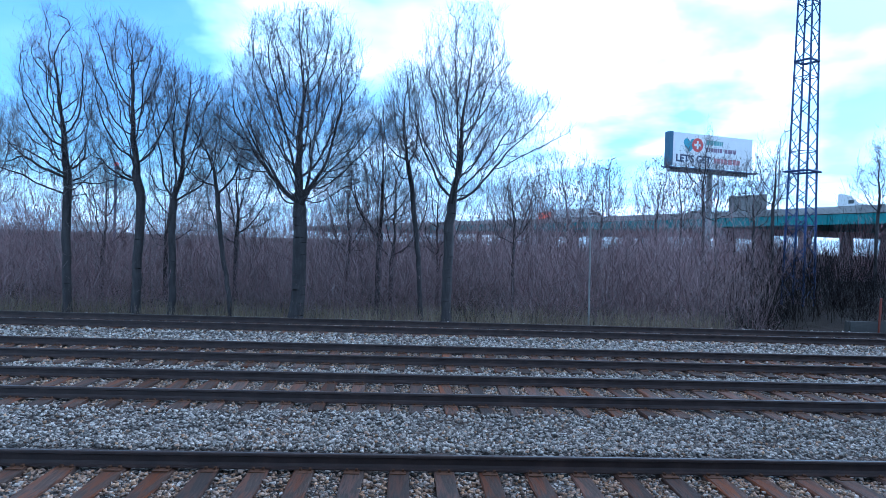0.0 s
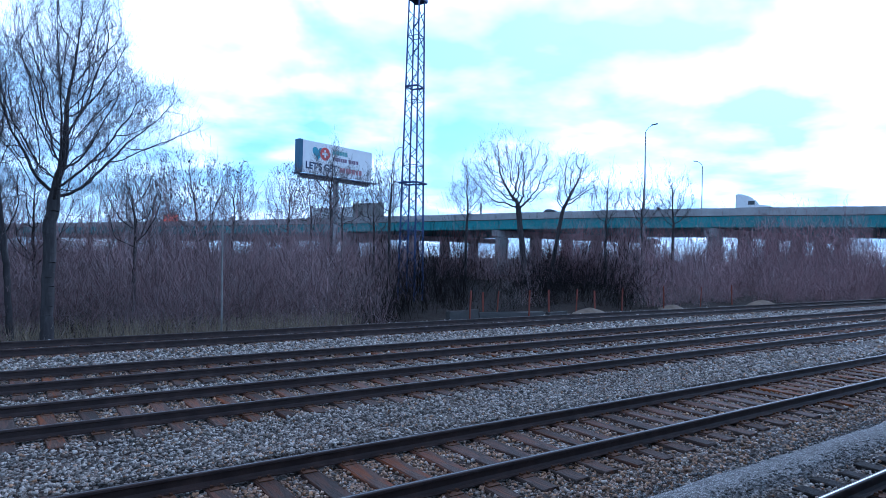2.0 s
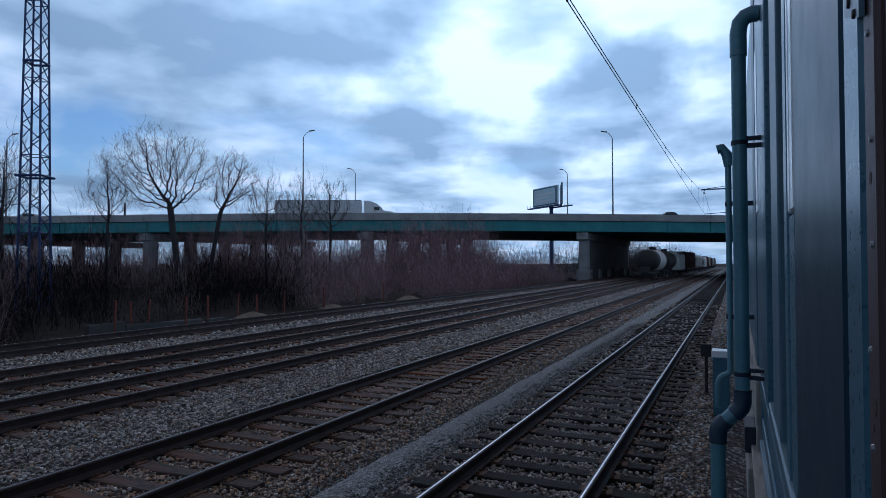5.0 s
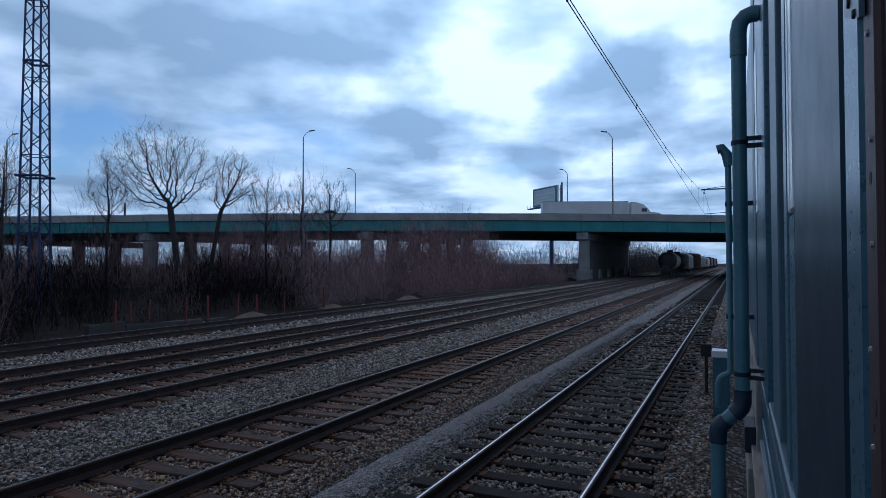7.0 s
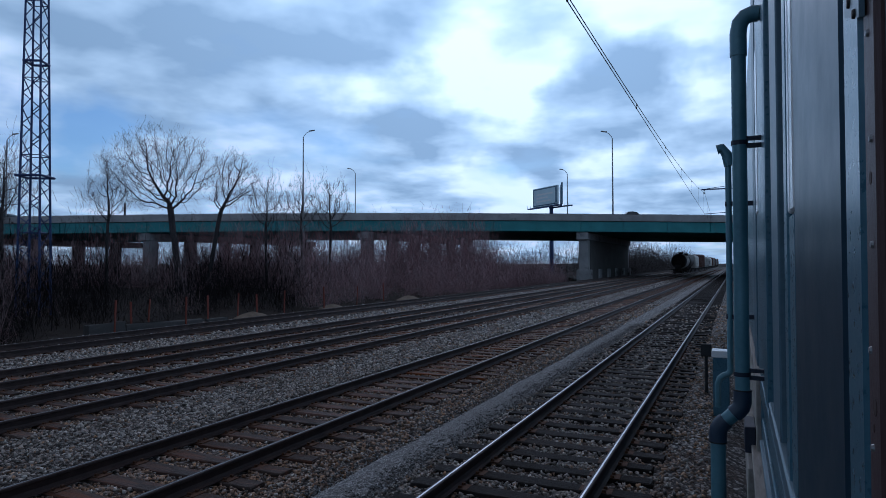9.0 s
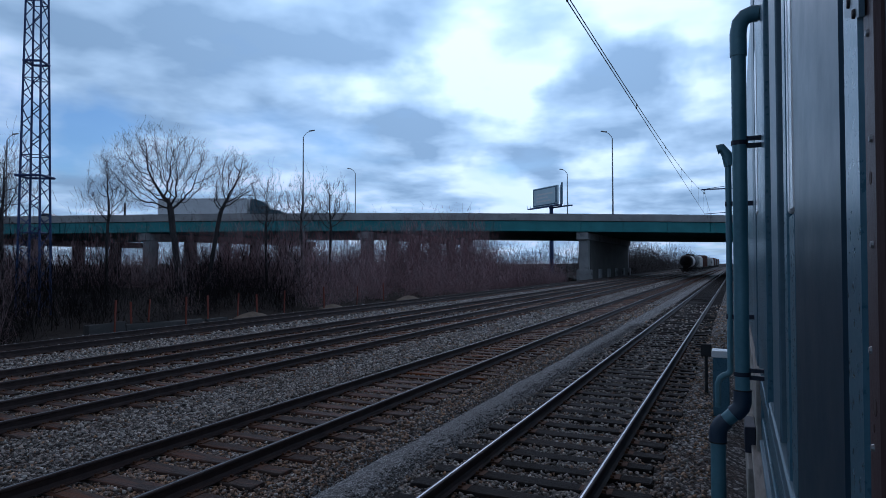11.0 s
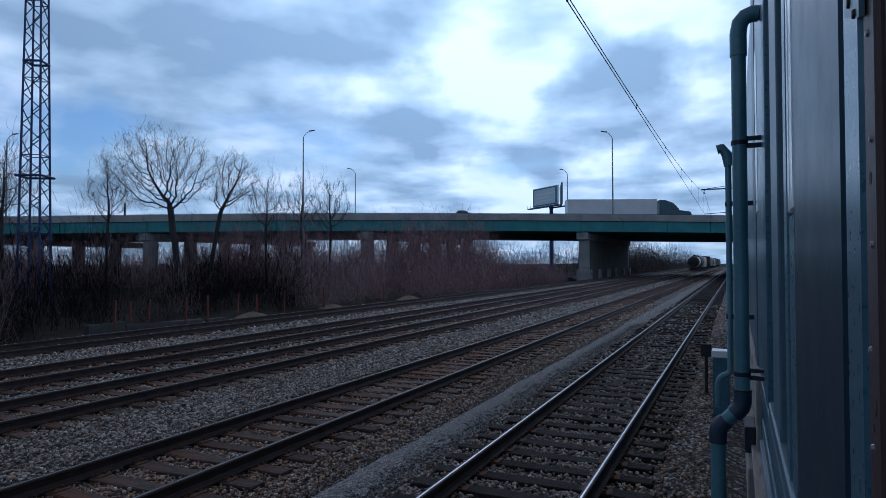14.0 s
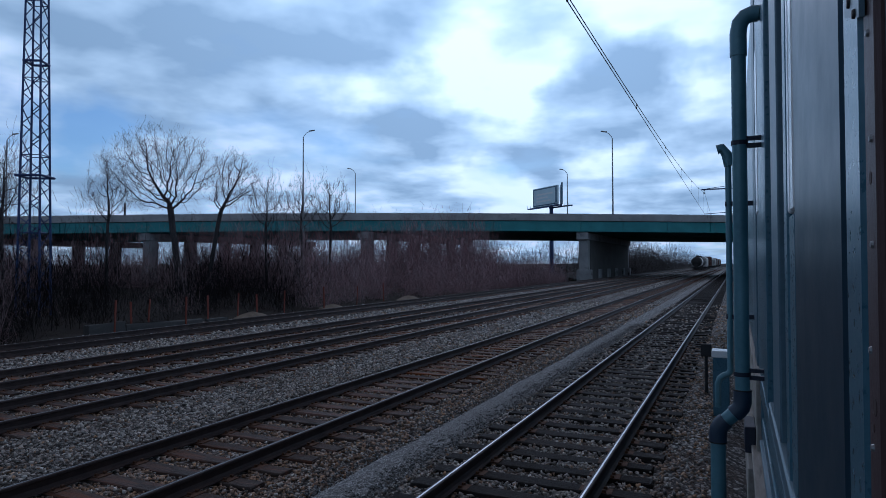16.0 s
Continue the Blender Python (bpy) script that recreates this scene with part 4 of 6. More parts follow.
def tank_car(label, body_mat, band_mat=None):
    """Back end at x = 0, reaching forward to x = 15.5."""
    t = thing("tank_car", label, "freight car")
    z, r = 2.75, 1.5
    rows = [(0.75, 0.05), (0.80, 0.7), (0.98, 1.15), (1.3, 1.4), (1.7, 1.5), (4.4, 1.5), (12.4, 1.5), (13.8, 1.5), (14.2, 1.4), (14.5, 1.15), (14.7, 0.7), (14.75, 0.05)]
    bm = bmesh.new()
    last = None
    for x, rr in rows:
        ring = [bm.verts.new((x, rr * math.cos(2 * math.pi * i / 28), z + rr * math.sin(2 * math.pi * i / 28))) for i in range(28)]
        if last:
            for i in range(28):
                f = bm.faces.new((last[i], last[(i + 1) % 28], ring[(i + 1) % 28], ring[i]))
                f.material_index = 1 if band_mat and x == 12.4 else 0
                f.smooth = True
        last = ring
    bmesh.ops.recalc_face_normals(bm, faces=bm.faces)
    part("tank", bm, [body_mat, band_mat or body_mat], t)
    bm = bmesh.new()
    tube(bm, (7.75, 0, z + 1.35), (7.75, 0, z + 1.95), 0.5, 0.5, 16)
    part("dome", bm, body_mat, t)
    bm = bmesh.new()
    box(bm, 6.5, 9.0, -0.8, 0.8, z + 1.5, z + 1.55)
    for x in (6.5, 9.0):
        for y in (-0.8, 0.8):
            tube(bm, (x, y, z + 1.1), (x, y, z + 2.4), 0.02, 0.02, 6)
    for y in (-0.8, 0.8):
        tube(bm, (6.5, y, z + 2.4), (9.0, y, z + 2.4), 0.02, 0.02, 6)
    part("platform", bm, BLACK, t)
    bm = bmesh.new()
    box(bm, 0.1, 15.4, -0.25, 0.25, 0.85, 1.2, 0.03)
    for x in (0.35, 15.15):
        box(bm, x - 0.25, x + 0.25, -1.45, 1.45, 0.95, 1.15, 0.02)
        box(bm, x - 0.1, x + 0.1, -0.6, 0.6, 1.15, 1.9, 0.02)
    tube(bm, (-0.35, 0, 0.85), (0.2, 0, 0.85), 0.12, 0.12, 8)
    part("underframe", bm, BLACK, t)
    bm = bmesh.new()
    for y in (-1.35, 1.35):
        for k in range(4):
            tube(bm, (0.15, y - 0.2, 0.7 + 0.4 * k), (0.15, y + 0.2, 0.7 + 0.4 * k), 0.02, 0.02, 6)
        for s in (-0.2, 0.2):
            tube(bm, (0.15, y + s, 0.5), (0.15, y + s, 2.0), 0.02, 0.02, 6)
    part("end_ladder", bm, BLACK, t)
    bm = bmesh.new()
    tube(bm, (0.08, 0.45, 1.75), (0.12, 0.45, 1.75), 0.28, 0.28, 12)
    part("brake_wheel", bm, BLACK, t)
    for x in (2.3, 13.2):
        bogie(t, x)
    return t


def box_car(name, label, mat, height=4.6, ribs=14, rounded=False):
    t = thing(name, label, "freight car")
    bm = bmesh.new()
    if rounded:
        prof = [(-1.5, 1.1), (1.5, 1.1), (1.6, 1.6), (1.6, height - 0.7), (1.2, height - 0.15), (0.6, height), (-0.6, height), (-1.2, height - 0.15), (-1.6, height - 0.7), (-1.6, 1.6)]
        a = [bm.verts.new((0.5, y, z)) for y, z in prof]
        b = [bm.verts.new((16.5, y, z)) for y, z in prof]
        bm.faces.new(a)
        bm.faces.new(b)
        for i in range(len(prof)):
            bm.faces.new((a[i], a[(i + 1) % len(prof)], b[(i + 1) % len(prof)], b[i]))
        bmesh.ops.recalc_face_normals(bm, faces=bm.faces)
    else:
        box(bm, 0.4, 16.6, -1.5, 1.5, 1.1, height, 0.05)
    part("body", bm, mat, t)
    rib = bpy.data.meshes.new("rib")
    bm = bmesh.new()
    box(bm, -0.05, 0.05, -0.06, 0.06, 1.2, height - (0.75 if rounded else 0.15))
    bm.to_mesh(rib)
    bm.free()
    rib.materials.append(mat)
    for i in range(ribs):
        for s in (-1, 1):
            piece = new("rib", rib)
            piece.parent = t
            piece.location = (0.6 + i * 15.8 / (ribs - 1), s * 1.56, 0)
    for k in range(4):
        bm = bmesh.new()
        box(bm, 0.30, 0.42, -1.4, 1.4, 1.5 + 0.75 * k, 1.65 + 0.75 * k)
        part("end_rib", bm, mat, t)
    bm = bmesh.new()
    box(bm, 0.0, 17.0, -0.3, 0.3, 0.8, 1.1, 0.03)
    part("underframe", bm, BLACK, t)
    for x in (2.2, 14.8):
        bogie(t, x)
    return t

# ---- build the setting ----
ground()
ballast()
tracks()
stones("ballast_stones", STONE, "loose grey crushed ballast stones", lambda x, y, r: r.random(len(x)) > warm(x, y), 11)
stones("ballast_stones", STONE_WARM, "loose rust-stained tan ballast stones between the ties", lambda x, y, r: r.random(len(x)) < warm(x, y), 12)
stones("gravel_stones", FINES, "small pale crushed stones on the gravel strip", lambda x, y, r: x > -99, 13, True)
bridge()
for u, d, arm, label in ((-116, FACE + 0.3, 1, "tall galvanised highway lamp post on the bridge parapet"), (-72.5, FACE + 0.3, 1, "tall galvanised highway lamp post on the bridge parapet"),
                         (-23.2, FACE + 0.3, 1, "tall galvanised highway lamp post on the bridge parapet"), (28.2, FACE + 0.3, -1, "tall galvanised highway lamp post above the tracks"),
                         (-20.4, BACK - 0.3, -1, "lamp post on the far parapet of the bridge"), (29.0, BACK - 0.3, -1, "lamp post on the far parapet of the bridge")):
    lamp_post(label, u, d, arm)

# ---- trees by the outer track ----
FOOT = -0.75
tree("tall bare tree with a straight leader and feathery side limbs", pose(-12.0, 22.6, FOOT), 21, 0.15, 5.2, [(-0.5, 0, 7.3, 1.55, 1.4, 2.7), (-1.9, 0, 5.9, 1.5, 1.0, 0.9), (0.9, 0, 5.4, 0.9, 0.9, 1.0)], 1700, lean=(-0.03, 0))
tree("tall bare tree with upswept grey limbs", pose(-9.6, 22.5, FOOT), 22, 0.16, 4.6, [(-0.25, 0, 7.9, 1.6, 1.4, 2.5), (-0.9, 0, 5.9, 1.0, 1.0, 1.0)], 1700)
tree("slim bare tree close beside a taller one", pose(-8.5, 22.9, FOOT), 23, 0.13, 4.4, [(0.35, 0, 7.0, 1.25, 1.2, 2.3)], 1100)
tree("thin leaning bare tree", pose(-6.2, 22.4, FOOT), 24, 0.085, 4.3, [(-1.2, 0, 6.5, 1.05, 1.0, 1.5), (0.3, 0, 6.2, 0.7, 0.8, 1.1)], 750, lean=(-0.13, 0))
tree("large bare tree with a thick dark trunk and rounded crown", pose(-3.95, 22.2, FOOT), 58, 0.25, 3.4, [(-0.1, 0, 7.6, 3.0, 2.5, 2.95), (-2.2, 0, 6.2, 0.9, 0.9, 0.9), (2.0, 0, 5.9, 0.9, 0.9, 1.0)], 4200, gnarl=0.15)
tree("large vase-shaped bare tree with one long low limb", pose(1.35, 22.2, FOOT), 26, 0.18, 3.9, [(0.3, 0, 7.85, 2.55, 2.2, 2.9), (3.0, 0, 7.5, 0.95, 0.9, 1.4)], 3300)
tree("slender bare tree behind the brush", pose(0.5, 23.6, FOOT), 27, 0.095, 5.2, [(-0.9, 0, 7.6, 0.95, 1.0, 1.9)], 800, lean=(-0.09, 0))
tree("small bushy bare tree in the brush", pose(-1.3, 26.0, FOOT), 28, 0.12, 2.9, [(0, 0, 6.0, 2.2, 1.8, 2.3)], 1400)
small = tree("low bushy bare tree with dense twigs in the brush", pose(-0.8, 28.5, FOOT), 43, 0.10, 2.4, [(0, 0, 4.9, 1.8, 1.8, 2.2)], 800, 0.2, twigs=2.6, group="bushy trees in the brush")
for x, y, a in ((-3.0, 30.5, 70), (1.4, 31.5, 160), (-11.0, 29.0, 310), (-14.5, 30.5, 20)):
    copy_thing(small, pose(x, y, FOOT, 0, 0, a))
tree("small bushy bare tree in the brush", pose(-16.6, 24.0, FOOT), 29, 0.13, 3.2, [(0, 0, 6.2, 1.9, 1.8, 2.5)], 1200)
tree("small bushy bare tree in the brush", pose(-7.4, 27.0, FOOT), 41, 0.11, 2.8, [(0, 0, 5.3, 1.8, 1.6, 2.1)], 1000)
tree("small bare tree in the brush", pose(4.6, 27.5, FOOT), 42, 0.08, 3.0, [(0, 0, 5.0, 1.2, 1.2, 1.6)], 450)
# trees farther off, turned so that their x runs across the view
tree("broad bare tree with a forked trunk rising before the bridge", pose(47.9, 51.6, FOOT, 0, 0, -41.9), 31, 0.32, 8.6, [(-1.9, 0, 12.9, 4.6, 3.8, 4.1), (-5.0, 0, 11.4, 2.0, 2.0, 1.4)], 1900, 0.27, (-0.12, 0), 0.0075, 1.3, 1.0, 0.05, 0.35, 0.28)
tree("leaning bare tree before the bridge", pose(50.6, 50.9, FOOT, 0, 0, -41.9), 32, 0.22, 8.0, [(3.0, 0, 11.9, 2.1, 2.0, 2.9), (1.4, 0, 10.2, 1.4, 1.4, 1.2)], 700, 0.27, (0.14, 0), 0.0075, 2.4, 1.0, 0.08, 0.4, 0.24)
far_a = tree("small bare tree near the bridge", pose(59, 50, FOOT), 33, 0.15, 7.4, [(0, 0, 10.4, 2.5, 2.5, 2.7)], 520, 0.3, (0, 0), 0.0075, 2.2, 0.9, 0.08, 0.4, 0.22, group="trees before the bridge")
for x, y, a in ((62.5, 47.5, 80), (66, 46, 200), (43.5, 57, 300), (33, 56, 20), (26, 55, 140)):
    copy_thing(far_a, pose(x, y, FOOT, 0, 0, a))
far_b = tree("bare tree with a few dead leaves near the billboard", pose(29.5, 75, FOOT), 34, 0.15, 6.4, [(0, 0, 10.2, 3.1, 3.1, 3.6)], 620, 0.32, (0, 0), 0.008, 2.2, 1.0, 0.08, 0.4, 0.22, group="trees by the billboard", leaves=260)
for x, y, a in ((33, 76, 90), (39.5, 71, 180), (36.5, 74, 250), (24, 79, 45), (15, 60, 120), (11.5, 62, 330)):
    copy_thing(far_b, pose(x, y, FOOT - (2.0 if y < 65 else 0), 0, 0, a))

# ---- brush ----


def low_enough(x, y, s, h):
    """Brush seen against the openings under the bridge stays below the deck; s and h: scale and height scale."""
    turn = math.degrees(math.atan2(x, y))
    if (35.2 < turn < 38.6 or 50.5 < turn < 53.6) and math.hypot(x, y) < 80 and rng.random() < 0.6:
        return (3.1 + 0.05 * math.hypot(x, y)) / (2.4 * h) * rng.uniform(0.85, 1.1)
    rise = 0.026 if 30 < turn < 52.5 else 0.026 if 54 < turn < 59 else 0.048 if 59 < turn < 68.5 else 0.026 if turn < 77.5 else 0.05
    return min(s, (3.1 + rise * math.hypot(x, y)) / (2.4 * h) * rng.choice((0.9, 1.0, 1.1, 1.3, 1.6))) if turn > 30 else s


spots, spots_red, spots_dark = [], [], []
for x in np.arange(-34, 100, 1.15):
    for row, (y0, y1, n) in enumerate(((23.6, 25.5, 0.9), (25.5, 29, 1.0), (29, 36, 1.0), (36, 48, 1.0), (48, 62, 0.7), (62, 110, 0.6))):
        for _ in range(int(n + rng.random())):
            y = rng.uniform(y0, y1)
            xx = x + rng.uniform(-1, 1)
            if xx * 0.9081 + y * 0.4188 > 101 or (16 < xx < 52 and y < 26.9):
                continue
            h = rng.uniform(0.8, 1.2) * (1.0, 1.15, 1.3, 1.55, 1.9, 2.2)[row]
            h *= 1.3 if xx < 3 else 1.32 if xx < 13 and row < 4 else 1.2 if xx < 21 else 0.84 if xx < 42 and row > 2 else 1.0
            # a wedge toward the bridge gets the brush coloured dark as shade
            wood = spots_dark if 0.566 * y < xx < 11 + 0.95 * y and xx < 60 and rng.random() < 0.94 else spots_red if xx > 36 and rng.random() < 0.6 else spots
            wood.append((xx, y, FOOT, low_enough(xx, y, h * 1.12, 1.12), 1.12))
for k in range(330):
    u = rng.uniform(-85, 19) if k < 190 else rng.uniform(-34, 10)
    p = BRIDGE @ Vector((u, rng.uniform(78, 101), 0))
    if p.y > 25:
        (spots_red if rng.random() < 0.6 else spots).append((p.x, p.y, FOOT, low_enough(p.x, p.y, rng.uniform(2.3, 2.7) if u < -30 else rng.uniform(2.7, 3.2) if u < 8 else rng.uniform(1.5, 1.8), 1.1), 1.1))
for _ in range(80):
    p = BRIDGE @ Vector((rng.uniform(-170, -78), rng.uniform(82, 101), 0))
    spots.append((p.x, p.y, FOOT, rng.uniform(2.2, 2.9), 1.1))
behind = []
for _ in range(210):
    p = BRIDGE @ Vector((rng.uniform(-190, 20), rng.uniform(152, 190), 0))
    behind.append((p.x, p.y, FOOT, rng.uniform(2.3, 3.5), 1.0))
for _ in range(170):
    p = BRIDGE @ Vector((rng.uniform(-350, -95), rng.uniform(150, 168), 0))
    behind.append((p.x, p.y, FOOT, rng.uniform(2.6, 3.4), 1.0))
for _ in range(210):
    x, y = rng.uniform(60, 330), rng.uniform(24, 60)
    if x * 0.9081 + y * 0.4188 > 152:
        behind.append((x, y, FOOT, rng.uniform(3.2, 4.4), 1.0))
for _ in range(170):
    x = rng.uniform(156, 330)
    behind.append((x, 21.8 + (x - 156) * 0.05 + abs(rng.normal(0, 7)), FOOT, rng.uniform(2.4, 3.6), 1.1))
for _ in range(60):
    x = rng.uniform(330, 620)
    behind.append((x, 26 + (x - 330) * 0.03 + abs(rng.normal(0, 8)), FOOT, rng.uniform(3.6, 5.0), 1.1))
thicket("far_brush", WOODS, "dark leafless brush and saplings beyond the bridge", behind, 6, stems=4, kids=2, twigs=2, fill=110, coarse=2.0)
thicket("brush", BRUSH, "dense leafless grey-brown brush along the outer track", spots, 7)
thicket("brush", BRUSH_DARK, "leafless brush before the bridge, coloured dark as shade", spots_dark, 5, coarse=1.25)
thicket("brush", BRUSH_RED, "dense leafless reddish brush before the bridge", spots_red, 8)
# dry grass under the brush
blades = []
for _ in range(6500):
    x, y = rng.uniform(-22, 12), rng.uniform(21.9, 24.5)
    h = rng.uniform(0.25, 0.9)
    dx, dy = rng.normal(0, 0.18, 2)
    blades.append((x, y, FOOT + 0.05, x + dx, y + dy, FOOT + 0.1 + h, 0.008, 0.002))
v, f = sticks(blades, 3)
tagged(soup("dry_grass", v, f, GRASS, sides=4), "tufts of tall dry straw-coloured grass", "grass", kind="stuff")
# far woods along the line beyond the bridge and round the horizon
woods = []
for _ in range(230):
    a = radians(rng.uniform(-100, 50))
    d = rng.uniform(260, 420)
    woods.append((-math.sin(a) * d, math.cos(a) * d, FOOT, rng.uniform(3.4, 5.2), 0.85))
woods = [w for w in woods if not -30 < w[1] < 24]
for x in np.arange(150, 420, 4):
    woods.append((x, -14 - rng.uniform(0, 10), FOOT, rng.uniform(2, 3), 0.9))
thicket("far_woods", WOODS, "leafless woods far off", woods, 9, "woods", stems=4, kids=2, twigs=2, fill=130, coarse=2.2)

# ---- lattice tower ----


def tower():
    t = thing("lattice_tower", "tall slim blue-grey steel lattice mast with a service platform", "tower", pose(24.2, 38.0, FOOT, 0, 0, 30))
    H = 21.5

    def half(z):
        return 0.66 - 0.26 * z / H

    corners = ((1, 1), (-1, 1), (-1, -1), (1, -1))
    for cx, cy in corners:
        bm = bmesh.new()
        tube(bm, (cx * half(0), cy * half(0), 0), (cx * half(H), cy * half(H), H), 0.075, 0.055, 6)
        part("leg", bm, TOWER_STEEL, t)
    zs = np.arange(0.4, H, 0.92)
    for k in range(4):
        (ax, ay), (bx, by) = corners[k], corners[(k + 1) % 4]
        for i in range(len(zs) - 1):
            bm = bmesh.new()
            z0, z1 = zs[i], zs[i + 1]
            h0, h1 = half(z0), half(z1)
            p, q = ((ax, ay), (bx, by)) if i % 2 == 0 else ((bx, by), (ax, ay))
            tube(bm, (p[0] * h0, p[1] * h0, z0), (q[0] * h1, q[1] * h1, z1), 0.032, 0.032, 5)
            part("diagonal_brace", bm, TOWER_STEEL, t)
            if i % 5 == 4:
                bm = bmesh.new()
                tube(bm, (ax * h1, ay * h1, z1), (bx * h1, by * h1, z1), 0.03, 0.03, 5)
                part("cross_brace", bm, TOWER_STEEL, t)
    for z in (8.35, 15.2):
        bm = bmesh.new()
        h = half(z) + (0.18 if z < 10 else 0.02)
        for k in range(4):
            (ax, ay), (bx, by) = corners[k], corners[(k + 1) % 4]
            tube(bm, (ax * h, ay * h, z), (bx * h, by * h, z), 0.07, 0.07, 6)
        part("platform_ring", bm, TOWER_STEEL, t)
    bm = bmesh.new()
    box(bm, -0.8, 0.8, -0.5, 0.5, H - 0.1, H + 0.25, 0.05)
    part("head_frame", bm, TOWER_STEEL, t)


tower()

# ---- billboards ----


def text_part(words, size, at, mat, parent):
    cu = bpy.data.curves.new("lettering", "FONT")
    cu.body, cu.size, cu.extrude, cu.offset = words, size, 0.01, 0.034 * size
    cu.materials.append(mat)
    ob = new("lettering", cu)
    ob.parent = parent
    ob.matrix_local = at
    return ob


def disc(bm, x, z, r, y, n=24):
    bm.faces.new([bm.verts.new((x + r * math.cos(2 * math.pi * i / n), y, z + r * math.sin(2 * math.pi * i / n))) for i in range(n)])


def billboard():
    a, b = Vector((43.8, 106.3, 0)), Vector((61.0, 111.4, 0))
    w = (b - a).length
    turn = math.degrees(math.atan2(b.y - a.y, b.x - a.x))
    t = thing("billboard", "white clinic billboard with heart-and-cross sign on a steel post", "billboard", pose(a.x, a.y, 0, 0, 0, turn))
    z0, z1 = 17.0, 22.75
    bm = bmesh.new()
    box(bm, 0.6, w, 0.0, 0.45, z0, z1, 0.03)
    face = part("face", bm, SIGN_WHITE, t)
    bm = bmesh.new()
    box(bm, -0.15, 0.6, -0.02, 1.3, z0 - 0.05, z1 + 0.05, 0.03)
    part("side_panel", bm, BOARD_BLUE, t, "dark blue end panel")
    # logo: heart, disc and cross as plain shapes
    bm = bmesh.new()
    heart = []
    for i in range(28):
        q = 2 * math.pi * i / 28
        heart.append((4.1 + 1.35 * math.sin(q) ** 3, z1 - 1.95 + 0.085 * (13 * math.cos(q) - 5 * math.cos(2 * q) - 2 * math.cos(3 * q) - math.cos(4 * q))))
    bm.faces.new([bm.verts.new((x, -0.012, z)) for x, z in heart])
    part("heart_sign", bm, SIGN_TEAL, face)
    bm = bmesh.new()
    disc(bm, 5.75, z1 - 1.95, 1.2, -0.016)
    part("disc_sign", bm, SIGN_RED, face)
    bm = bmesh.new()
    box(bm, 5.55, 5.95, -0.022, -0.018, z1 - 2.65, z1 - 1.25)
    box(bm, 5.05, 6.45, -0.022, -0.018, z1 - 2.15, z1 - 1.75)
    part("cross_sign", bm, SIGN_WHITE, face)
    def bars(name, x, widths, za, zb, mat):
        for width in widths:
            if width > 0:
                bm = bmesh.new()
                box(bm, x, x + width * 0.8, -0.02, -0.002, za, zb)
                part(name, bm, mat, face)
            x += abs(width)

    bars("name_bar", 7.6, (0.8, 0.3, 0.55, 0.75, 0.5, 0.45, 0.4), z1 - 1.75, z1 - 0.95, SIGN_BLUE)
    bars("name_bar", 7.6, (0.55, 0.5, 0.55, 0.4, 0.5, 0.45, 0.75, -0.35, 0.7, 0.3, 0.3, 0.55, 0.3, 0.5), z1 - 2.95, z1 - 2.25, SIGN_PLUM)
    bars("slogan_bar", 9.4, (0.7, 0.9, 0.6, 0.9, 1.1, 0.8, 0.9), z0 + 0.85, z0 + 1.75, SIGN_PINK)
    text_part("LET'S GET", 1.72, pose(1.2, -0.02, z0 + 0.75, 90, 0, 0), SIGN_NAVY, face)
    bm = bmesh.new()
    box(bm, -1.6, w + 0.6, -1.3, 0.3, z0 - 0.55, z0 - 0.4)
    for x in np.arange(-1.6, w + 0.5, 1.5):
        tube(bm, (x, -1.25, z0 - 0.45), (x, -1.25, z0 + 0.35), 0.03, 0.03, 5)
        tube(bm, (x, -1.2, z0 - 0.5), (x, 0.4, z0 - 1.1), 0.05, 0.05, 5)
    tube(bm, (-1.6, -1.25, z0 + 0.35), (-1.6, 0.2, z0 + 0.35), 0.03, 0.03, 5)
    part("catwalk", bm, TOWER_STEEL, t)
    bm = bmesh.new()
    box(bm, 0.5, w - 0.2, 0.5, 1.1, z0 - 1.0, z0 - 0.45, 0.03)
    part("cross_beam", bm, GALV, t)
    bm = bmesh.new()
    tube(bm, (w * 0.52, 0.8, FOOT), (w * 0.52, 0.8, z0 - 0.5), 0.55, 0.5, 14)
    part("post", bm, GALV, t)


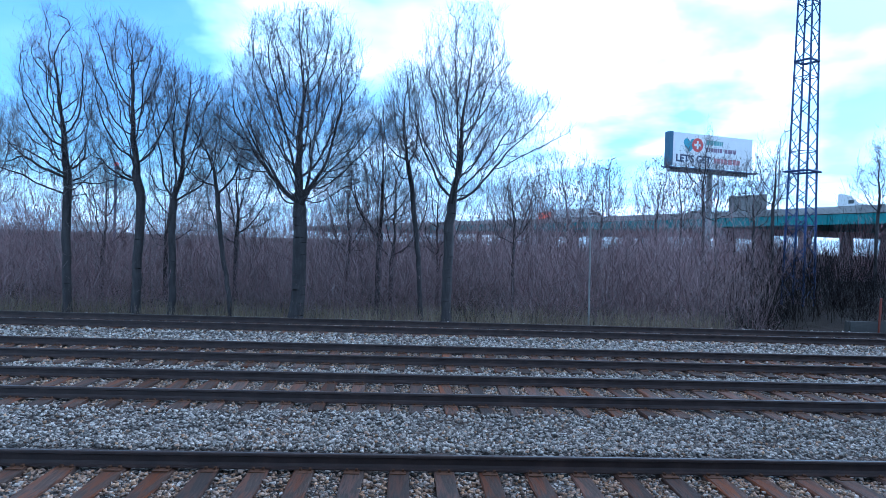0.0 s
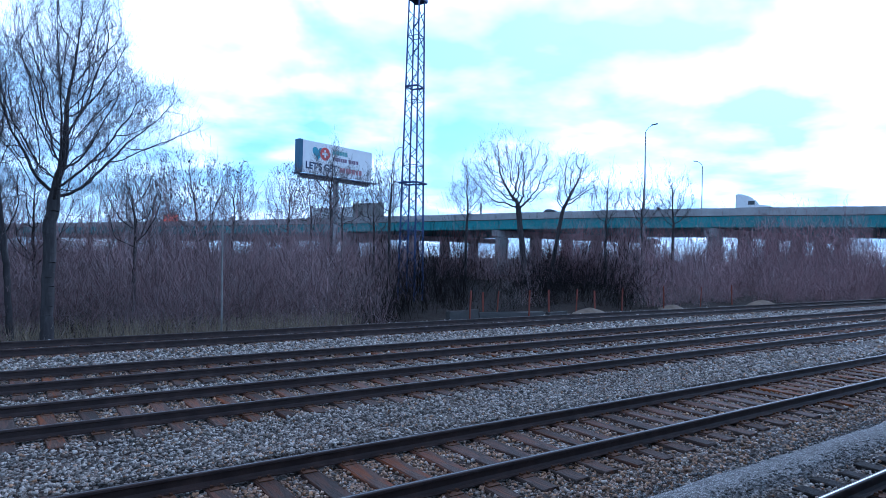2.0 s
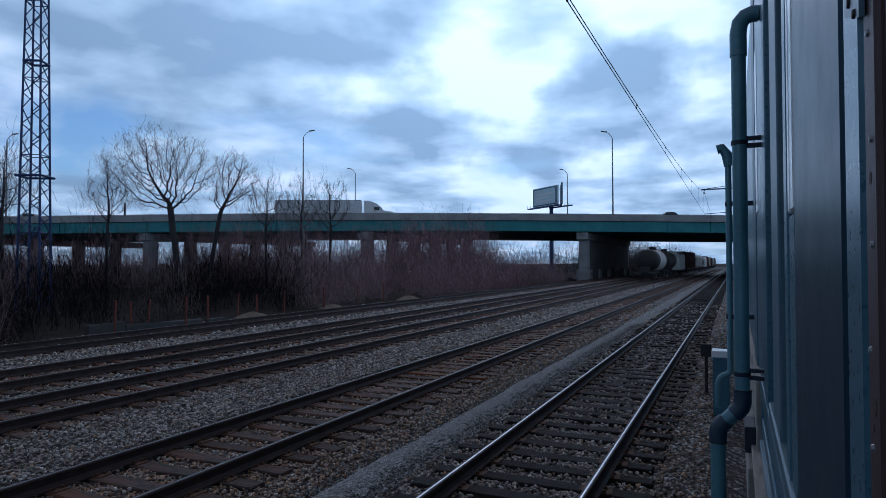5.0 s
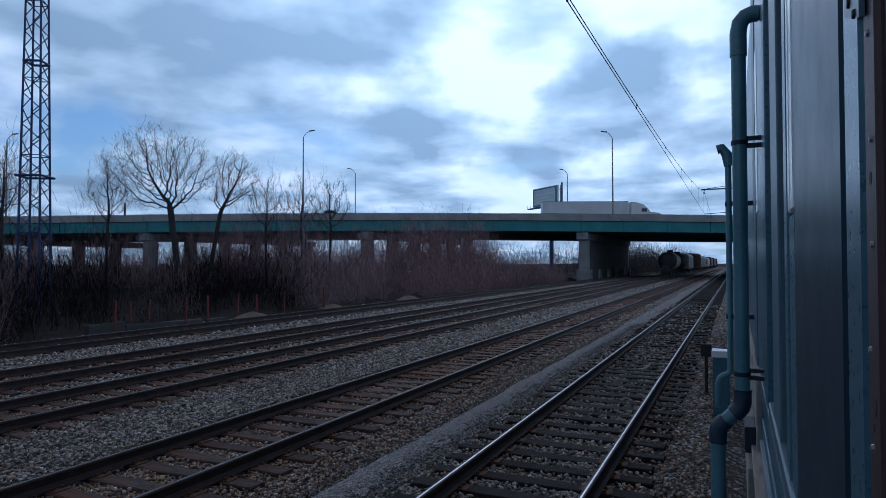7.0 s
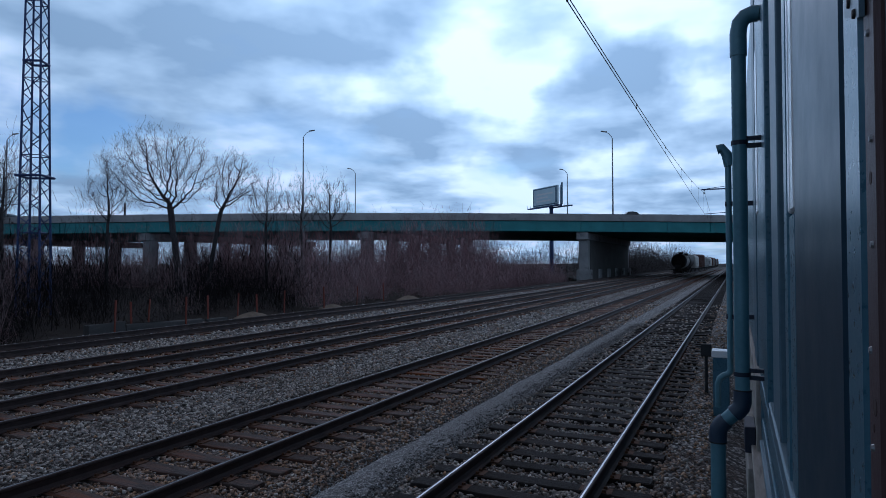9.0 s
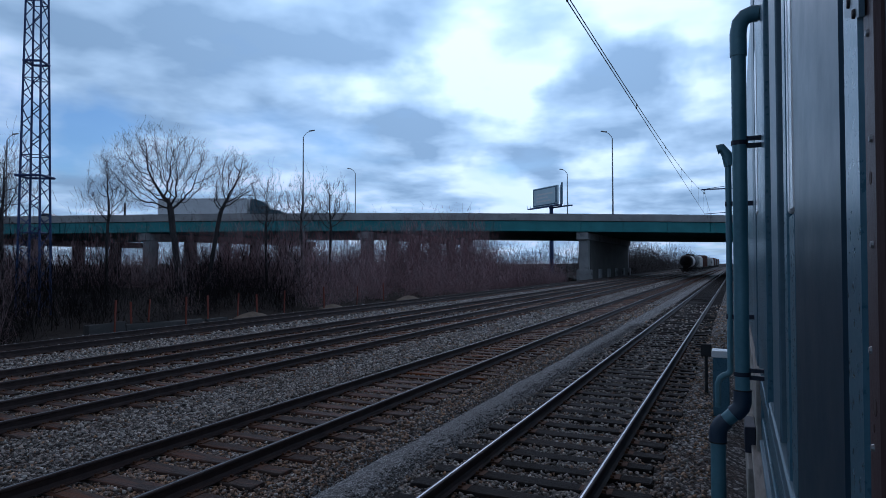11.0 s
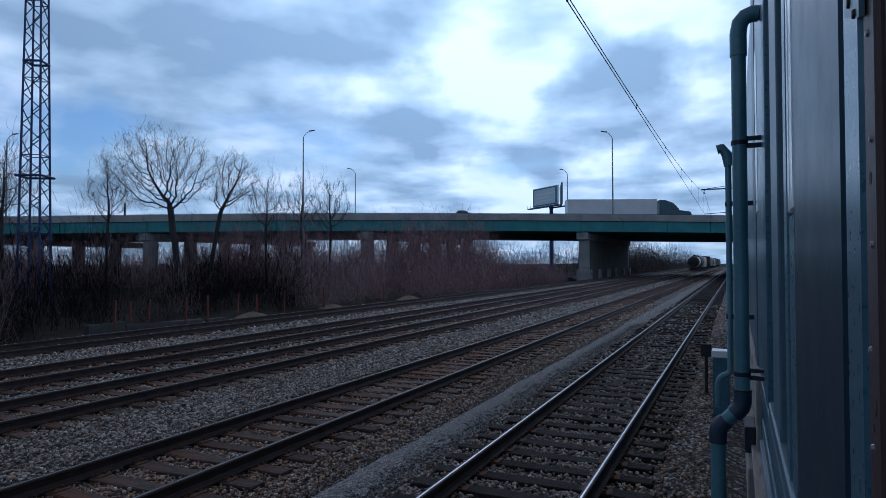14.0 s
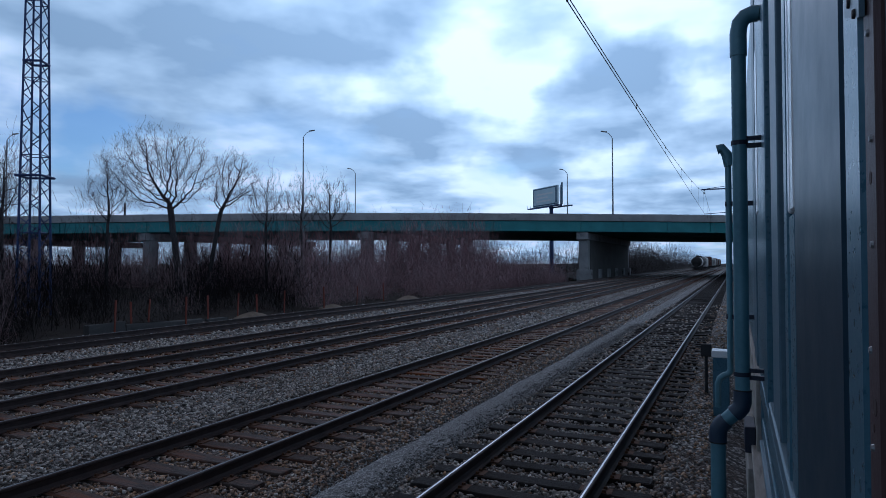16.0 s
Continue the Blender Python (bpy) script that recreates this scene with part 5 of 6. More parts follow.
def far_billboard():
    a, b = Vector((183.9, 55.1, 0)), Vector((175.2, 45.3, 0))
    w = (b - a).length
    t = thing("billboard", "distant two-sided pale blue billboard on one post", "billboard", pose(a.x, a.y, 0, 0, 0, math.degrees(math.atan2(b.y - a.y, b.x - a.x))))
    z0, z1 = 18.95, 24.45
    bm = bmesh.new()
    box(bm, 0, w, 0, 0.35, z0, z1, 0.04)
    face = part("face", bm, BOARD_PALE, t)
    for x0, x1, za, zb in ((0.25, w - 0.25, z1 - 0.5, z1 - 0.2), (0.25, w - 0.25, z0 + 0.2, z0 + 0.5), (0.2, 0.6, z0 + 0.5, z1 - 0.5), (w - 1.2, w - 0.5, z0 + 0.6, z1 - 0.6)):
        bm = bmesh.new()
        box(bm, x0, x1, -0.03, -0.004, za, zb)
        part("border_bar", bm, BOARD_BLUE, face)
    for k, (x0, x1) in enumerate(((2.0, 9.5), (2.0, 8.0), (2.0, 10.5))):
        bm = bmesh.new()
        box(bm, x0, x1, -0.03, -0.004, z0 + 1.3 + 1.0 * k, z0 + 1.75 + 1.0 * k)
        part("sign_bar", bm, SIGN_WHITE, face)
    bm = bmesh.new()
    box(bm, -13.2, 0, -0.2, 0.2, z0 + 0.1, z1 + 0.5, 0.04, Matrix.Translation((w + 1.4, 0.5, 0)) @ pose(0, 0, 0, 0, 0, -32))
    part("face", bm, BOARD_BLUE, t, "dark blue reverse panel")
    bm = bmesh.new()
    tube(bm, (w * 0.52, 2.0, FOOT), (w * 0.52, 2.0, z0 + 0.2), 0.65, 0.55, 12)
    part("post", bm, TOWER_STEEL, t)
    for x0, x1, y0, y1 in ((-1.2, w + 2.0, -1.2, -0.1), (w * 0.4, w + 2.6, 2.2, 3.2)):
        bm = bmesh.new()
        box(bm, x0, x1, y0, y1, z0 - 0.55, z0 - 0.25)
        for x in np.arange(x0 + 0.1, x1, 1.6):
            tube(bm, (x, y0, z0 - 0.3), (x, y0, z0 + 0.5), 0.05, 0.05, 5)
        part("catwalk", bm, TOWER_STEEL, t)


billboard()
far_billboard()


def road_signs():
    u = -143
    t = thing("message_sign", "small glowing orange traffic sign on the bridge", "road sign", BRIDGE @ Matrix.Translation((u, FACE + 1.2, top_of(u))))
    bm = bmesh.new()
    box(bm, -2.4, 3.6, 0, 0.4, -0.1, 2.0, 0.05)
    part("cabinet", bm, BLACK, t)
    for i, (x, w) in enumerate(((-2.2, 0.6), (-1.4, 0.5), (-0.75, 0.9), (0.35, 0.5), (1.0, 0.7), (1.9, 0.5), (2.6, 0.8))):
        bm = bmesh.new()
        box(bm, x, x + w, -0.03, 0.0, 0.15, 1.8 - 0.3 * (i % 2))
        part("lit_bar", bm, SIGN_ORANGE, t)
    bm = bmesh.new()
    tube(bm, (0, 0.2, -0.9), (0, 0.2, 0.0), 0.15, 0.15, 8)
    part("post", bm, GALV, t)
    u = -83
    t = thing("road_sign", "grey back of a wide road sign on the bridge", "road sign", BRIDGE @ Matrix.Translation((u, FACE + 6, top_of(u) - 0.8)))
    bm = bmesh.new()
    box(bm, -4.2, 4.2, 0, 0.15, 0.9, 4.4, 0.03)
    part("panel", bm, HOPPER_GREY, t)
    for x in (-3, 3):
        bm = bmesh.new()
        tube(bm, (x, 0.2, 0), (x, 0.2, 4.2), 0.12, 0.12, 8)
        part("post", bm, GALV, t)
    u = -52.7
    t = thing("bridge_post", "short dark post on the bridge parapet", "post", BRIDGE @ Matrix.Translation((u, FACE + 0.15, top_of(u))))
    bm = bmesh.new()
    box(bm, -0.14, 0.14, -0.1, 0.1, -0.05, 2.0, 0.02)
    part("shaft", bm, BLACK, t)


road_signs()

# ---- poles, stakes and slabs at the edge of the brush ----


def trackside():
    t = thing("utility_pole", "weathered whitish pole standing in the brush", "pole", pose(6.65, 22.7, FOOT, 1.0, -1.2, 0))
    bm = bmesh.new()
    tube(bm, (0, 0, 0), (0, 0, 4.2), 0.038, 0.03, 8)
    part("shaft", bm, POLE_WHITE, t)
    bm = bmesh.new()
    tube(bm, (0, 0, 4.18), (0, 0, 4.26), 0.05, 0.035, 8)
    part("cap", bm, POLE_WHITE, t)
    # a far mast with a red lamp
    t = thing("radio_mast", "thin far mast with a red marker lamp", "mast", pose(-40.1, 88, FOOT))
    bm = bmesh.new()
    tube(bm, (0, 0, 0), (0, 0, 12.2), 0.22, 0.16, 8)
    part("shaft", bm, TOWER_STEEL, t)
    bm = bmesh.new()
    box(bm, -0.3, 0.3, -0.2, 0.2, 12.2, 12.7, 0.1)
    part("lamp", bm, RED_LAMP, t)
    bm = bmesh.new()
    tube(bm, (0, 0, 12.9), (0, 0, 20), 0.04, 0.03, 5)
    part("whip", bm, GALV, t)
    for x, y, h, lean in ((19.74, 25.3, 1.35, 1.5), (21.1, 25.9, 1.2, -2), (22.2, 26.1, 1.25, 3), (23.9, 25.4, 1.3, 0.5), (25.5, 25.5, 1.3, -1.5), (27.9, 25.7, 1.3, 2),
                          (29.3, 25.5, 1.2, -2), (32.0, 25.7, 1.3, 1), (36.1, 25.6, 1.4, -1), (40.7, 25.9, 1.3, 2), (45.4, 26.3, 1.4, -2)):
        t = thing("marker_stake", "orange-red painted marker stake at the edge of the brush", "stake", pose(x, y, FOOT, lean, lean / 2, lean * 9), "orange stakes")
        bm = bmesh.new()
        box(bm, -0.045, 0.045, -0.025, 0.025, -0.2, h + 0.15, 0.006)
        part("shaft", bm, ORANGE, t)
    r = random.Random(4)
    for x, y, w, h, turn in ((19.5, 25.6, 2.0, 0.40, 6), (22.9, 25.7, 4.6, 0.20, -2), (26.1, 25.5, 1.5, 0.12, 4)):
        t = thing("concrete_kerb", "low length of broken dark concrete kerb before the brush", "kerb", pose(x, y, FOOT + 0.08, 0, r.uniform(-1.5, 1.5), turn), "kerb pieces")
        bm = bmesh.new()
        box(bm, -w / 2, w / 2, -0.16, 0.16, -0.2, h, 0.03)
        bmesh.ops.subdivide_edges(bm, edges=list(bm.edges), cuts=2)
        for vv in bm.verts:
            vv.co += Vector((r.uniform(-0.03, 0.03), r.uniform(-0.02, 0.02), r.uniform(-0.03, 0.03)))
        part("body", bm, UNDER, t)
    for x, y, w, h in ((28.6, 25.3, 2.6, 0.30), (37.0, 25.6, 2.6, 0.24), (48.4, 25.6, 3.4, 0.32)):
        bm = bmesh.new()
        rings = []
        for k in range(7):
            q = k / 6
            ring = []
            for i in range(16):
                an = 2 * math.pi * i / 16
                rr = (1 - q) ** 0.8 * (1 + 0.18 * noise.noise((math.cos(an) * 1.5 + x, math.sin(an) * 1.5, q * 2)))
                ring.append(bm.verts.new((rr * math.cos(an) * w / 2, rr * math.sin(an) * 0.8, -0.1 + (h + 0.1) * q ** 0.75 + 0.03 * noise.noise((an * 2, q * 3, x)))))
            rings.append(ring)
        for q0, q1 in zip(rings, rings[1:]):
            for i in range(16):
                bm.faces.new((q0[i], q0[(i + 1) % 16], q1[(i + 1) % 16], q1[i]))
        t = thing("sand_heap", "low heap of pale sandy gravel at the edge of the brush", "heap", pose(x, y, FOOT + 0.08, 0, 0, r.uniform(-8, 8)), "sand heaps")
        part("mound", bm, SAND, t, smooth=True)
    t = thing("marker_post", "short black trackside post with a square head", "post", pose(13.85, 0.57, -0.35))
    bm = bmesh.new()
    tube(bm, (0, 0, 0), (0, 0, 0.95), 0.035, 0.03, 8)
    part("post", bm, BLACK, t)
    bm = bmesh.new()
    box(bm, -0.06, 0.06, -0.1, 0.1, 0.85, 1.1, 0.015)
    part("head", bm, BLACK, t)
    t = thing("junction_box", "grey trackside junction box with a pale lid", "electrical box", pose(12.2, 0.26, -0.45))
    bm = bmesh.new()
    box(bm, -0.16, 0.16, -0.13, 0.13, 0, 1.18, 0.01)
    part("body", bm, BLUE_PAINT, t)
    bm = bmesh.new()
    box(bm, -0.18, 0.18, -0.15, 0.15, 1.18, 1.3, 0.01)
    part("lid", bm, WHITE_TRIM, t)


trackside()

# ---- overhead wires ----


def overhead():
    t = thing("overhead_line", "contact wire and sagging messenger wire with droppers", "overhead wire")
    WY, CZ = 2.17, 6.15

    def mess(x):
        return 6.2 + 0.000865 * ((x + 33) % 86 - 43) ** 2

    bm = bmesh.new()
    tube(bm, (-30, WY, CZ), (300, WY, CZ), 0.009, 0.009, 6)
    part("contact_wire", bm, WIRE, t)
    bm = bmesh.new()
    pipe(bm, [(x, WY - 0.02, mess(x)) for x in np.arange(-30, 301, 3.0)], 0.009, 5)
    part("messenger_wire", bm, WIRE, t)
    for x in np.arange(-26, 120, 7.0):
        bm = bmesh.new()
        tube(bm, (x, WY - 0.01, CZ), (x, WY - 0.01, mess(x)), 0.003, 0.003, 5)
        box(bm, x - 0.015, x + 0.015, WY - 0.03, WY + 0.005, mess(x) - 0.03, mess(x) + 0.012)
        box(bm, x - 0.015, x + 0.015, WY - 0.014, WY + 0.014, CZ - 0.008, CZ + 0.03)
        part("dropper", bm, WIRE, t)
    for x in (-33.0, 53.0):
        m = thing("catenary_mast", "steel catenary mast with a long cantilever arm", "mast", pose(x, -4.6, -0.7), "catenary masts")
        bm = bmesh.new()
        box(bm, -0.14, 0.14, -0.14, 0.14, 0, 9.6, 0.02)
        part("mast", bm, TOWER_STEEL, m)
        bm = bmesh.new()
        tube(bm, (0, 0, 8.75), (0, 7.0, 8.75), 0.05, 0.05, 8)
        part("arm", bm, TOWER_STEEL, m)
        bm = bmesh.new()
        tube(bm, (0, 0.1, 9.5), (0, 6.6, 8.8), 0.02, 0.02, 6)
        tube(bm, (0, 0.1, 7.2), (0, 6.8, 6.85), 0.025, 0.025, 6)
        part("stay", bm, TOWER_STEEL, m)
        bm = bmesh.new()
        for k in range(3):
            tube(bm, (0, 6.78, 8.42 + 0.1 * k), (0, 6.78, 8.47 + 0.1 * k), 0.07, 0.07, 10)
        part("insulator", bm, BLACK, m)


overhead()

# ---- the trackside building from whose window the film is taken ----


def building():
    b = thing("trackside_building", "blue-grey painted metal trackside building with drainpipes", "building", kind="structure")
    Y = -0.14

    def slab(name, x0, x1, y1, z0, z1, mat, y0=None, label="", bevel=0.006):
        bm = bmesh.new()
        box(bm, x0, x1, Y - 0.12 if y0 is None else y0, y1, z0, z1, bevel)
        return part(name, bm, mat, b, label)

    # the opening where the camera stands runs from x = -1.0 to 0.79
    slab("wall", -7.0, -1.0, Y, -0.6, 4.6, BLUE_PAINT)
    slab("wall", -1.0, 0.79, Y, -0.6, 1.55, BLUE_PAINT)
    slab("wall", -1.0, 0.79, Y, 3.35, 4.6, BLUE_PAINT)
    slab("jamb_board", 0.811, 0.880, Y + 0.002, 0.4, 4.6, PINK_WOOD, label="weathered pinkish jamb board with screws")
    # thin black liner added over the jamb board's end face
    slab("jamb_liner", 0.79, 0.809, Y - 0.006, 0.4, 4.6, BLACK, Y - 0.13, "black liner on the reveal of the window opening")
    slab("groove", 0.880, 0.903, Y - 0.02, 0.4, 4.6, DARK_BLUE)
    slab("corner_trim", 0.903, 1.021, Y + 0.003, 0.4, 4.6, BLUE_PAINT)
    slab("groove", 1.021, 1.074, Y - 0.012, 0.4, 4.6, DARK_BLUE)
    slab("panel", 1.074, 1.885, Y + 0.001, 0.4, 4.6, GREY_PANEL, label="wide smooth grey metal panel")
    slab("weatherstrip", 1.890, 1.985, Y + 0.004, 2.515, 4.6, WHITE_TRIM, label="bright white strip")
    slab("weatherstrip", 2.010, 2.075, Y + 0.004, 2.515, 4.6, WHITE_TRIM, label="bright white strip")
    slab("weatherstrip", 1.890, 2.075, Y + 0.001, 0.4, 2.510, BLUE_PAINT)
    slab("groove", 2.075, 2.130, Y - 0.012, 1.2, 4.6, DARK_BLUE)
    slab("window_frame", 2.130, 2.255, Y + 0.003, 1.35, 4.6, BLUE_PAINT)
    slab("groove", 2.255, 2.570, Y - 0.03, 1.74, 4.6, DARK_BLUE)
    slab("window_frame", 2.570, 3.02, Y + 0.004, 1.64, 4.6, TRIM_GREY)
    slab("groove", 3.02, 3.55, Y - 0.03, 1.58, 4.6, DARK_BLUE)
    slab("window_frame", 3.55, 4.62, Y + 0.005, 1.5, 4.6, BLUE_PAINT)
    slab("window_pane", 4.62, 4.74, Y - 0.02, 1.5, 4.6, DIRTY_PANE)
    slab("weatherstrip", 4.74, 5.15, Y + 0.006, 2.72, 3.88, WHITE_TRIM, label="thin bright strip")
    slab("window_frame", 5.2, 5.9, Y + 0.008, 1.35, 4.6, TRIM_GREY)
    slab("wall", 4.74, 26.0, Y, -0.6, 4.6, BLUE_PAINT)
    slab("wall", 0.81, 2.3, Y - 0.05, -0.6, 4.6, BLUE_PAINT)
    slab("wall", 2.3, 4.74, Y - 0.004, -0.6, 1.35, BLUE_PAINT)
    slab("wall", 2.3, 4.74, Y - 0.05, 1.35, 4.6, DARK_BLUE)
    slab("window_sill", 1.90, 3.3, Y + 0.012, 1.66, 1.735, TRIM_GREY, label="pale blue-grey window sill")
    slab("window_sill", 1.90, 4.6, Y + 0.010, 1.53, 1.655, BLUE_PAINT)
    slab("sill_joint", 1.90, 4.6, Y + 0.016, 1.20, 1.235, TRIM_GREY)
    slab("lower_ledge", 1.95, 7.5, Y + 0.06, 1.08, 1.12, PALE_BOARD)
    slab("lower_ledge", 1.95, 7.5, Y + 0.045, 0.7, 1.075, DARK_BLUE)
    slab("apron_board", 4.75, 9.5, Y + 0.030, 1.02, 1.62, PALE_BOARD, label="weathered pale board below the window")
    slab("apron_board", 4.75, 9.5, Y + 0.085, 0.62, 1.0, PALE_BOARD, label="weathered pale board below the window")
    slab("conduit_clip", 4.9, 5.25, Y + 0.10, 1.06, 1.24, DARK_BLUE, Y + 0.03, "small dark box on the apron board")
    for z in (2.484, 2.522):
        slab("window_bead", 0.775, 0.789, Y - 0.02, z - 0.0022, z + 0.0022, WHITE_TRIM, Y - 0.12, bevel=0.0)
    # screws and the corner bracket
    for x, z in ((0.847, 2.634), (0.835, 2.512), (0.838, 2.395), (0.858, 2.276), (0.855, 2.167)):
        bm = bmesh.new()
        tube(bm, (0, 0, 0), (0, 0.003, 0), 0.0045, 0.0034, 10)
        s = part("screw", bm, GALV, b)
        s.location = (x, Y + 0.002, z)
    bm = bmesh.new()
    prism(bm, [(0.852, 2.655), (0.955, 2.690), (0.955, 3.1), (0.852, 3.1)], Y + 0.004, Y + 0.010)
    bmesh.ops.recalc_face_normals(bm, faces=bm.faces)
    br = part("corner_bracket", bm, TRIM_GREY, b, "bolted grey corner bracket")
    for x, z in ((0.915, 2.694), (0.878, 2.668)):
        bm = bmesh.new()
        tube(bm, (x, Y + 0.010, z), (x, Y + 0.013, z), 0.006, 0.005, 10)
        part("bolt", bm, BLACK, br)
    # knots in the jamb board
    for x, z, r in ((0.842, 2.215, 0.011), (0.85, 2.19, 0.005), (0.846, 2.47, 0.008)):
        bm = bmesh.new()
        tube(bm, (x, Y + 0.0015, z), (x, Y + 0.0026, z), r, r * 0.9, 12)
        part("knot", bm, KNOT, b, "dark knot in the board")
    # the room behind
    bm = bmesh.new()
    box(bm, -3.0, 3.0, -3.4, -3.2, 0.4, 3.9)
    part("room_wall", bm, DARK_ROOM, b)
    for x in (-3.1, 3.0):
        bm = bmesh.new()
        box(bm, x, x + 0.1, -3.2, Y - 0.13, 0.4, 3.9)
        part("room_wall", bm, DARK_ROOM, b)
    bm = bmesh.new()
    box(bm, -3.0, 3.0, -3.2, Y - 0.13, 0.3, 0.4)
    part("room_floor", bm, DARK_ROOM, b)
    bm = bmesh.new()
    box(bm, -7.0, 26.0, -5.0, Y - 0.12, 4.0, 4.6)
    part("roof", bm, DARK_ROOM, b)
    bm = bmesh.new()
    box(bm, -7.0, 26.0, -5.2, -5.0, -0.7, 4.6)
    part("wall", bm, BLUE_PAINT, b)

    # drainpipe with a set-off near the foot
    d = thing("drainpipe", "blue-grey painted drainpipe with an offset elbow", "drainpipe")
    PX, PY, LY = 4.0, -0.024, 0.106
    bm = bmesh.new()
    pipe(bm, [(PX, -0.14, 3.79), (PX, -0.10, 3.795), (PX, -0.062, 3.78), (PX, -0.034, 3.745), (PX, PY, 3.69), (PX, PY, 3.3), (PX, PY, 1.58)], 0.040, 16)
    part("upper_pipe", bm, PIPE_BLUE, d, smooth=True)
    bm = bmesh.new()
    pipe(bm, [(PX, -0.132, 3.79), (PX, -0.10, 3.795), (PX, -0.060, 3.782), (PX, -0.034, 3.750), (PX, PY, 3.69), (PX, PY, 3.56)], 0.046, 16)
    part("elbow", bm, PIPE_BLUE, d, smooth=True)
    bm = bmesh.new()
    pipe(bm, [(PX, PY, 1.655), (PX, PY, 1.59), (PX, PY + 0.008, 1.557), (PX, PY + 0.024, 1.535), (PX, PY + 0.045, 1.515)], 0.048, 16)
    part("elbow", bm, PIPE_DARK, d, "dark blue pipe elbow", smooth=True)
    bm = bmesh.new()
    tube(bm, (PX, 0.010, 1.528), (PX, 0.082, 1.455), 0.040, 0.040, 16)
    part("link_pipe", bm, PIPE_BLUE, d, smooth=True)
    bm = bmesh.new()
    pipe(bm, [(PX, 0.062, 1.475), (PX, 0.088, 1.45), (PX, 0.102, 1.425), (PX, LY, 1.395), (PX, LY, 1.35)], 0.048, 16)
    part("elbow", bm, PIPE_DARK, d, "dark blue pipe elbow", smooth=True)
    for p, q in (((PX, PY, 1.650), (PX, PY, 1.657)), ((PX, LY, 1.345), (PX, LY, 1.353))):
        bm = bmesh.new()
        tube(bm, p, q, 0.050, 0.050, 16)
        part("joint_seal", bm, BLACK, d)
    bm = bmesh.new()
    pipe(bm, [(PX, LY, 1.36), (PX, LY, -0.4)], 0.041, 16)
    part("lower_pipe", bm, PIPE_BLUE, d, smooth=True)
    for z in (3.06, 1.745):
        bm = bmesh.new()
        tube(bm, (PX, PY, z - 0.012), (PX, PY, z + 0.012), 0.045, 0.045, 16)
        box(bm, PX - 0.015, PX + 0.015, -0.14, PY - 0.03, z - 0.030, z - 0.006)
        box(bm, PX - 0.015, PX + 0.015, -0.14, PY - 0.03, z + 0.012, z + 0.034)
        part("clamp", bm, DARK_BLUE, d)
    # second, square pipe close behind it
    c = thing("conduit", "thin painted conduit with a hooded top", "conduit")
    CX, CY = 6.2, 0.056
    bm = bmesh.new()
    pipe(bm, [(CX, CY, 3.26), (CX, CY, 1.42), (CX, CY + 0.02, 1.39), (CX, CY + 0.055, 1.375), (CX, CY + 0.09, 1.345), (CX, CY + 0.105, 1.30), (CX, CY + 0.107, 1.09)], 0.027, 10)
    part("pipe", bm, PIPE_BLUE, c, smooth=True)
    bm = bmesh.new()
    pipe(bm, [(CX, CY - 0.01, 3.24), (CX, CY + 0.01, 3.34), (CX, CY + 0.05, 3.40), (CX, CY + 0.09, 3.39)], 0.045, 10)
    part("hood", bm, PIPE_BLUE, c, smooth=True)
    for z in (2.9, 1.9):
        bm = bmesh.new()
        box(bm, CX - 0.02, CX + 0.02, -0.14, CY + 0.03, z - 0.02, z + 0.02)
        part("bracket", bm, DARK_BLUE, c)


building()

# ---- what moves ----
TRUCK_LANE, CAR_LANE = FACE + 15.0, FACE + 4.5


def road_z(u, lane):
    """The road's height: it falls from its crown in the middle to the parapet."""
    return top_of(u) - 0.85 + 0.4 * (lane - FACE - 0.4) / 20.6


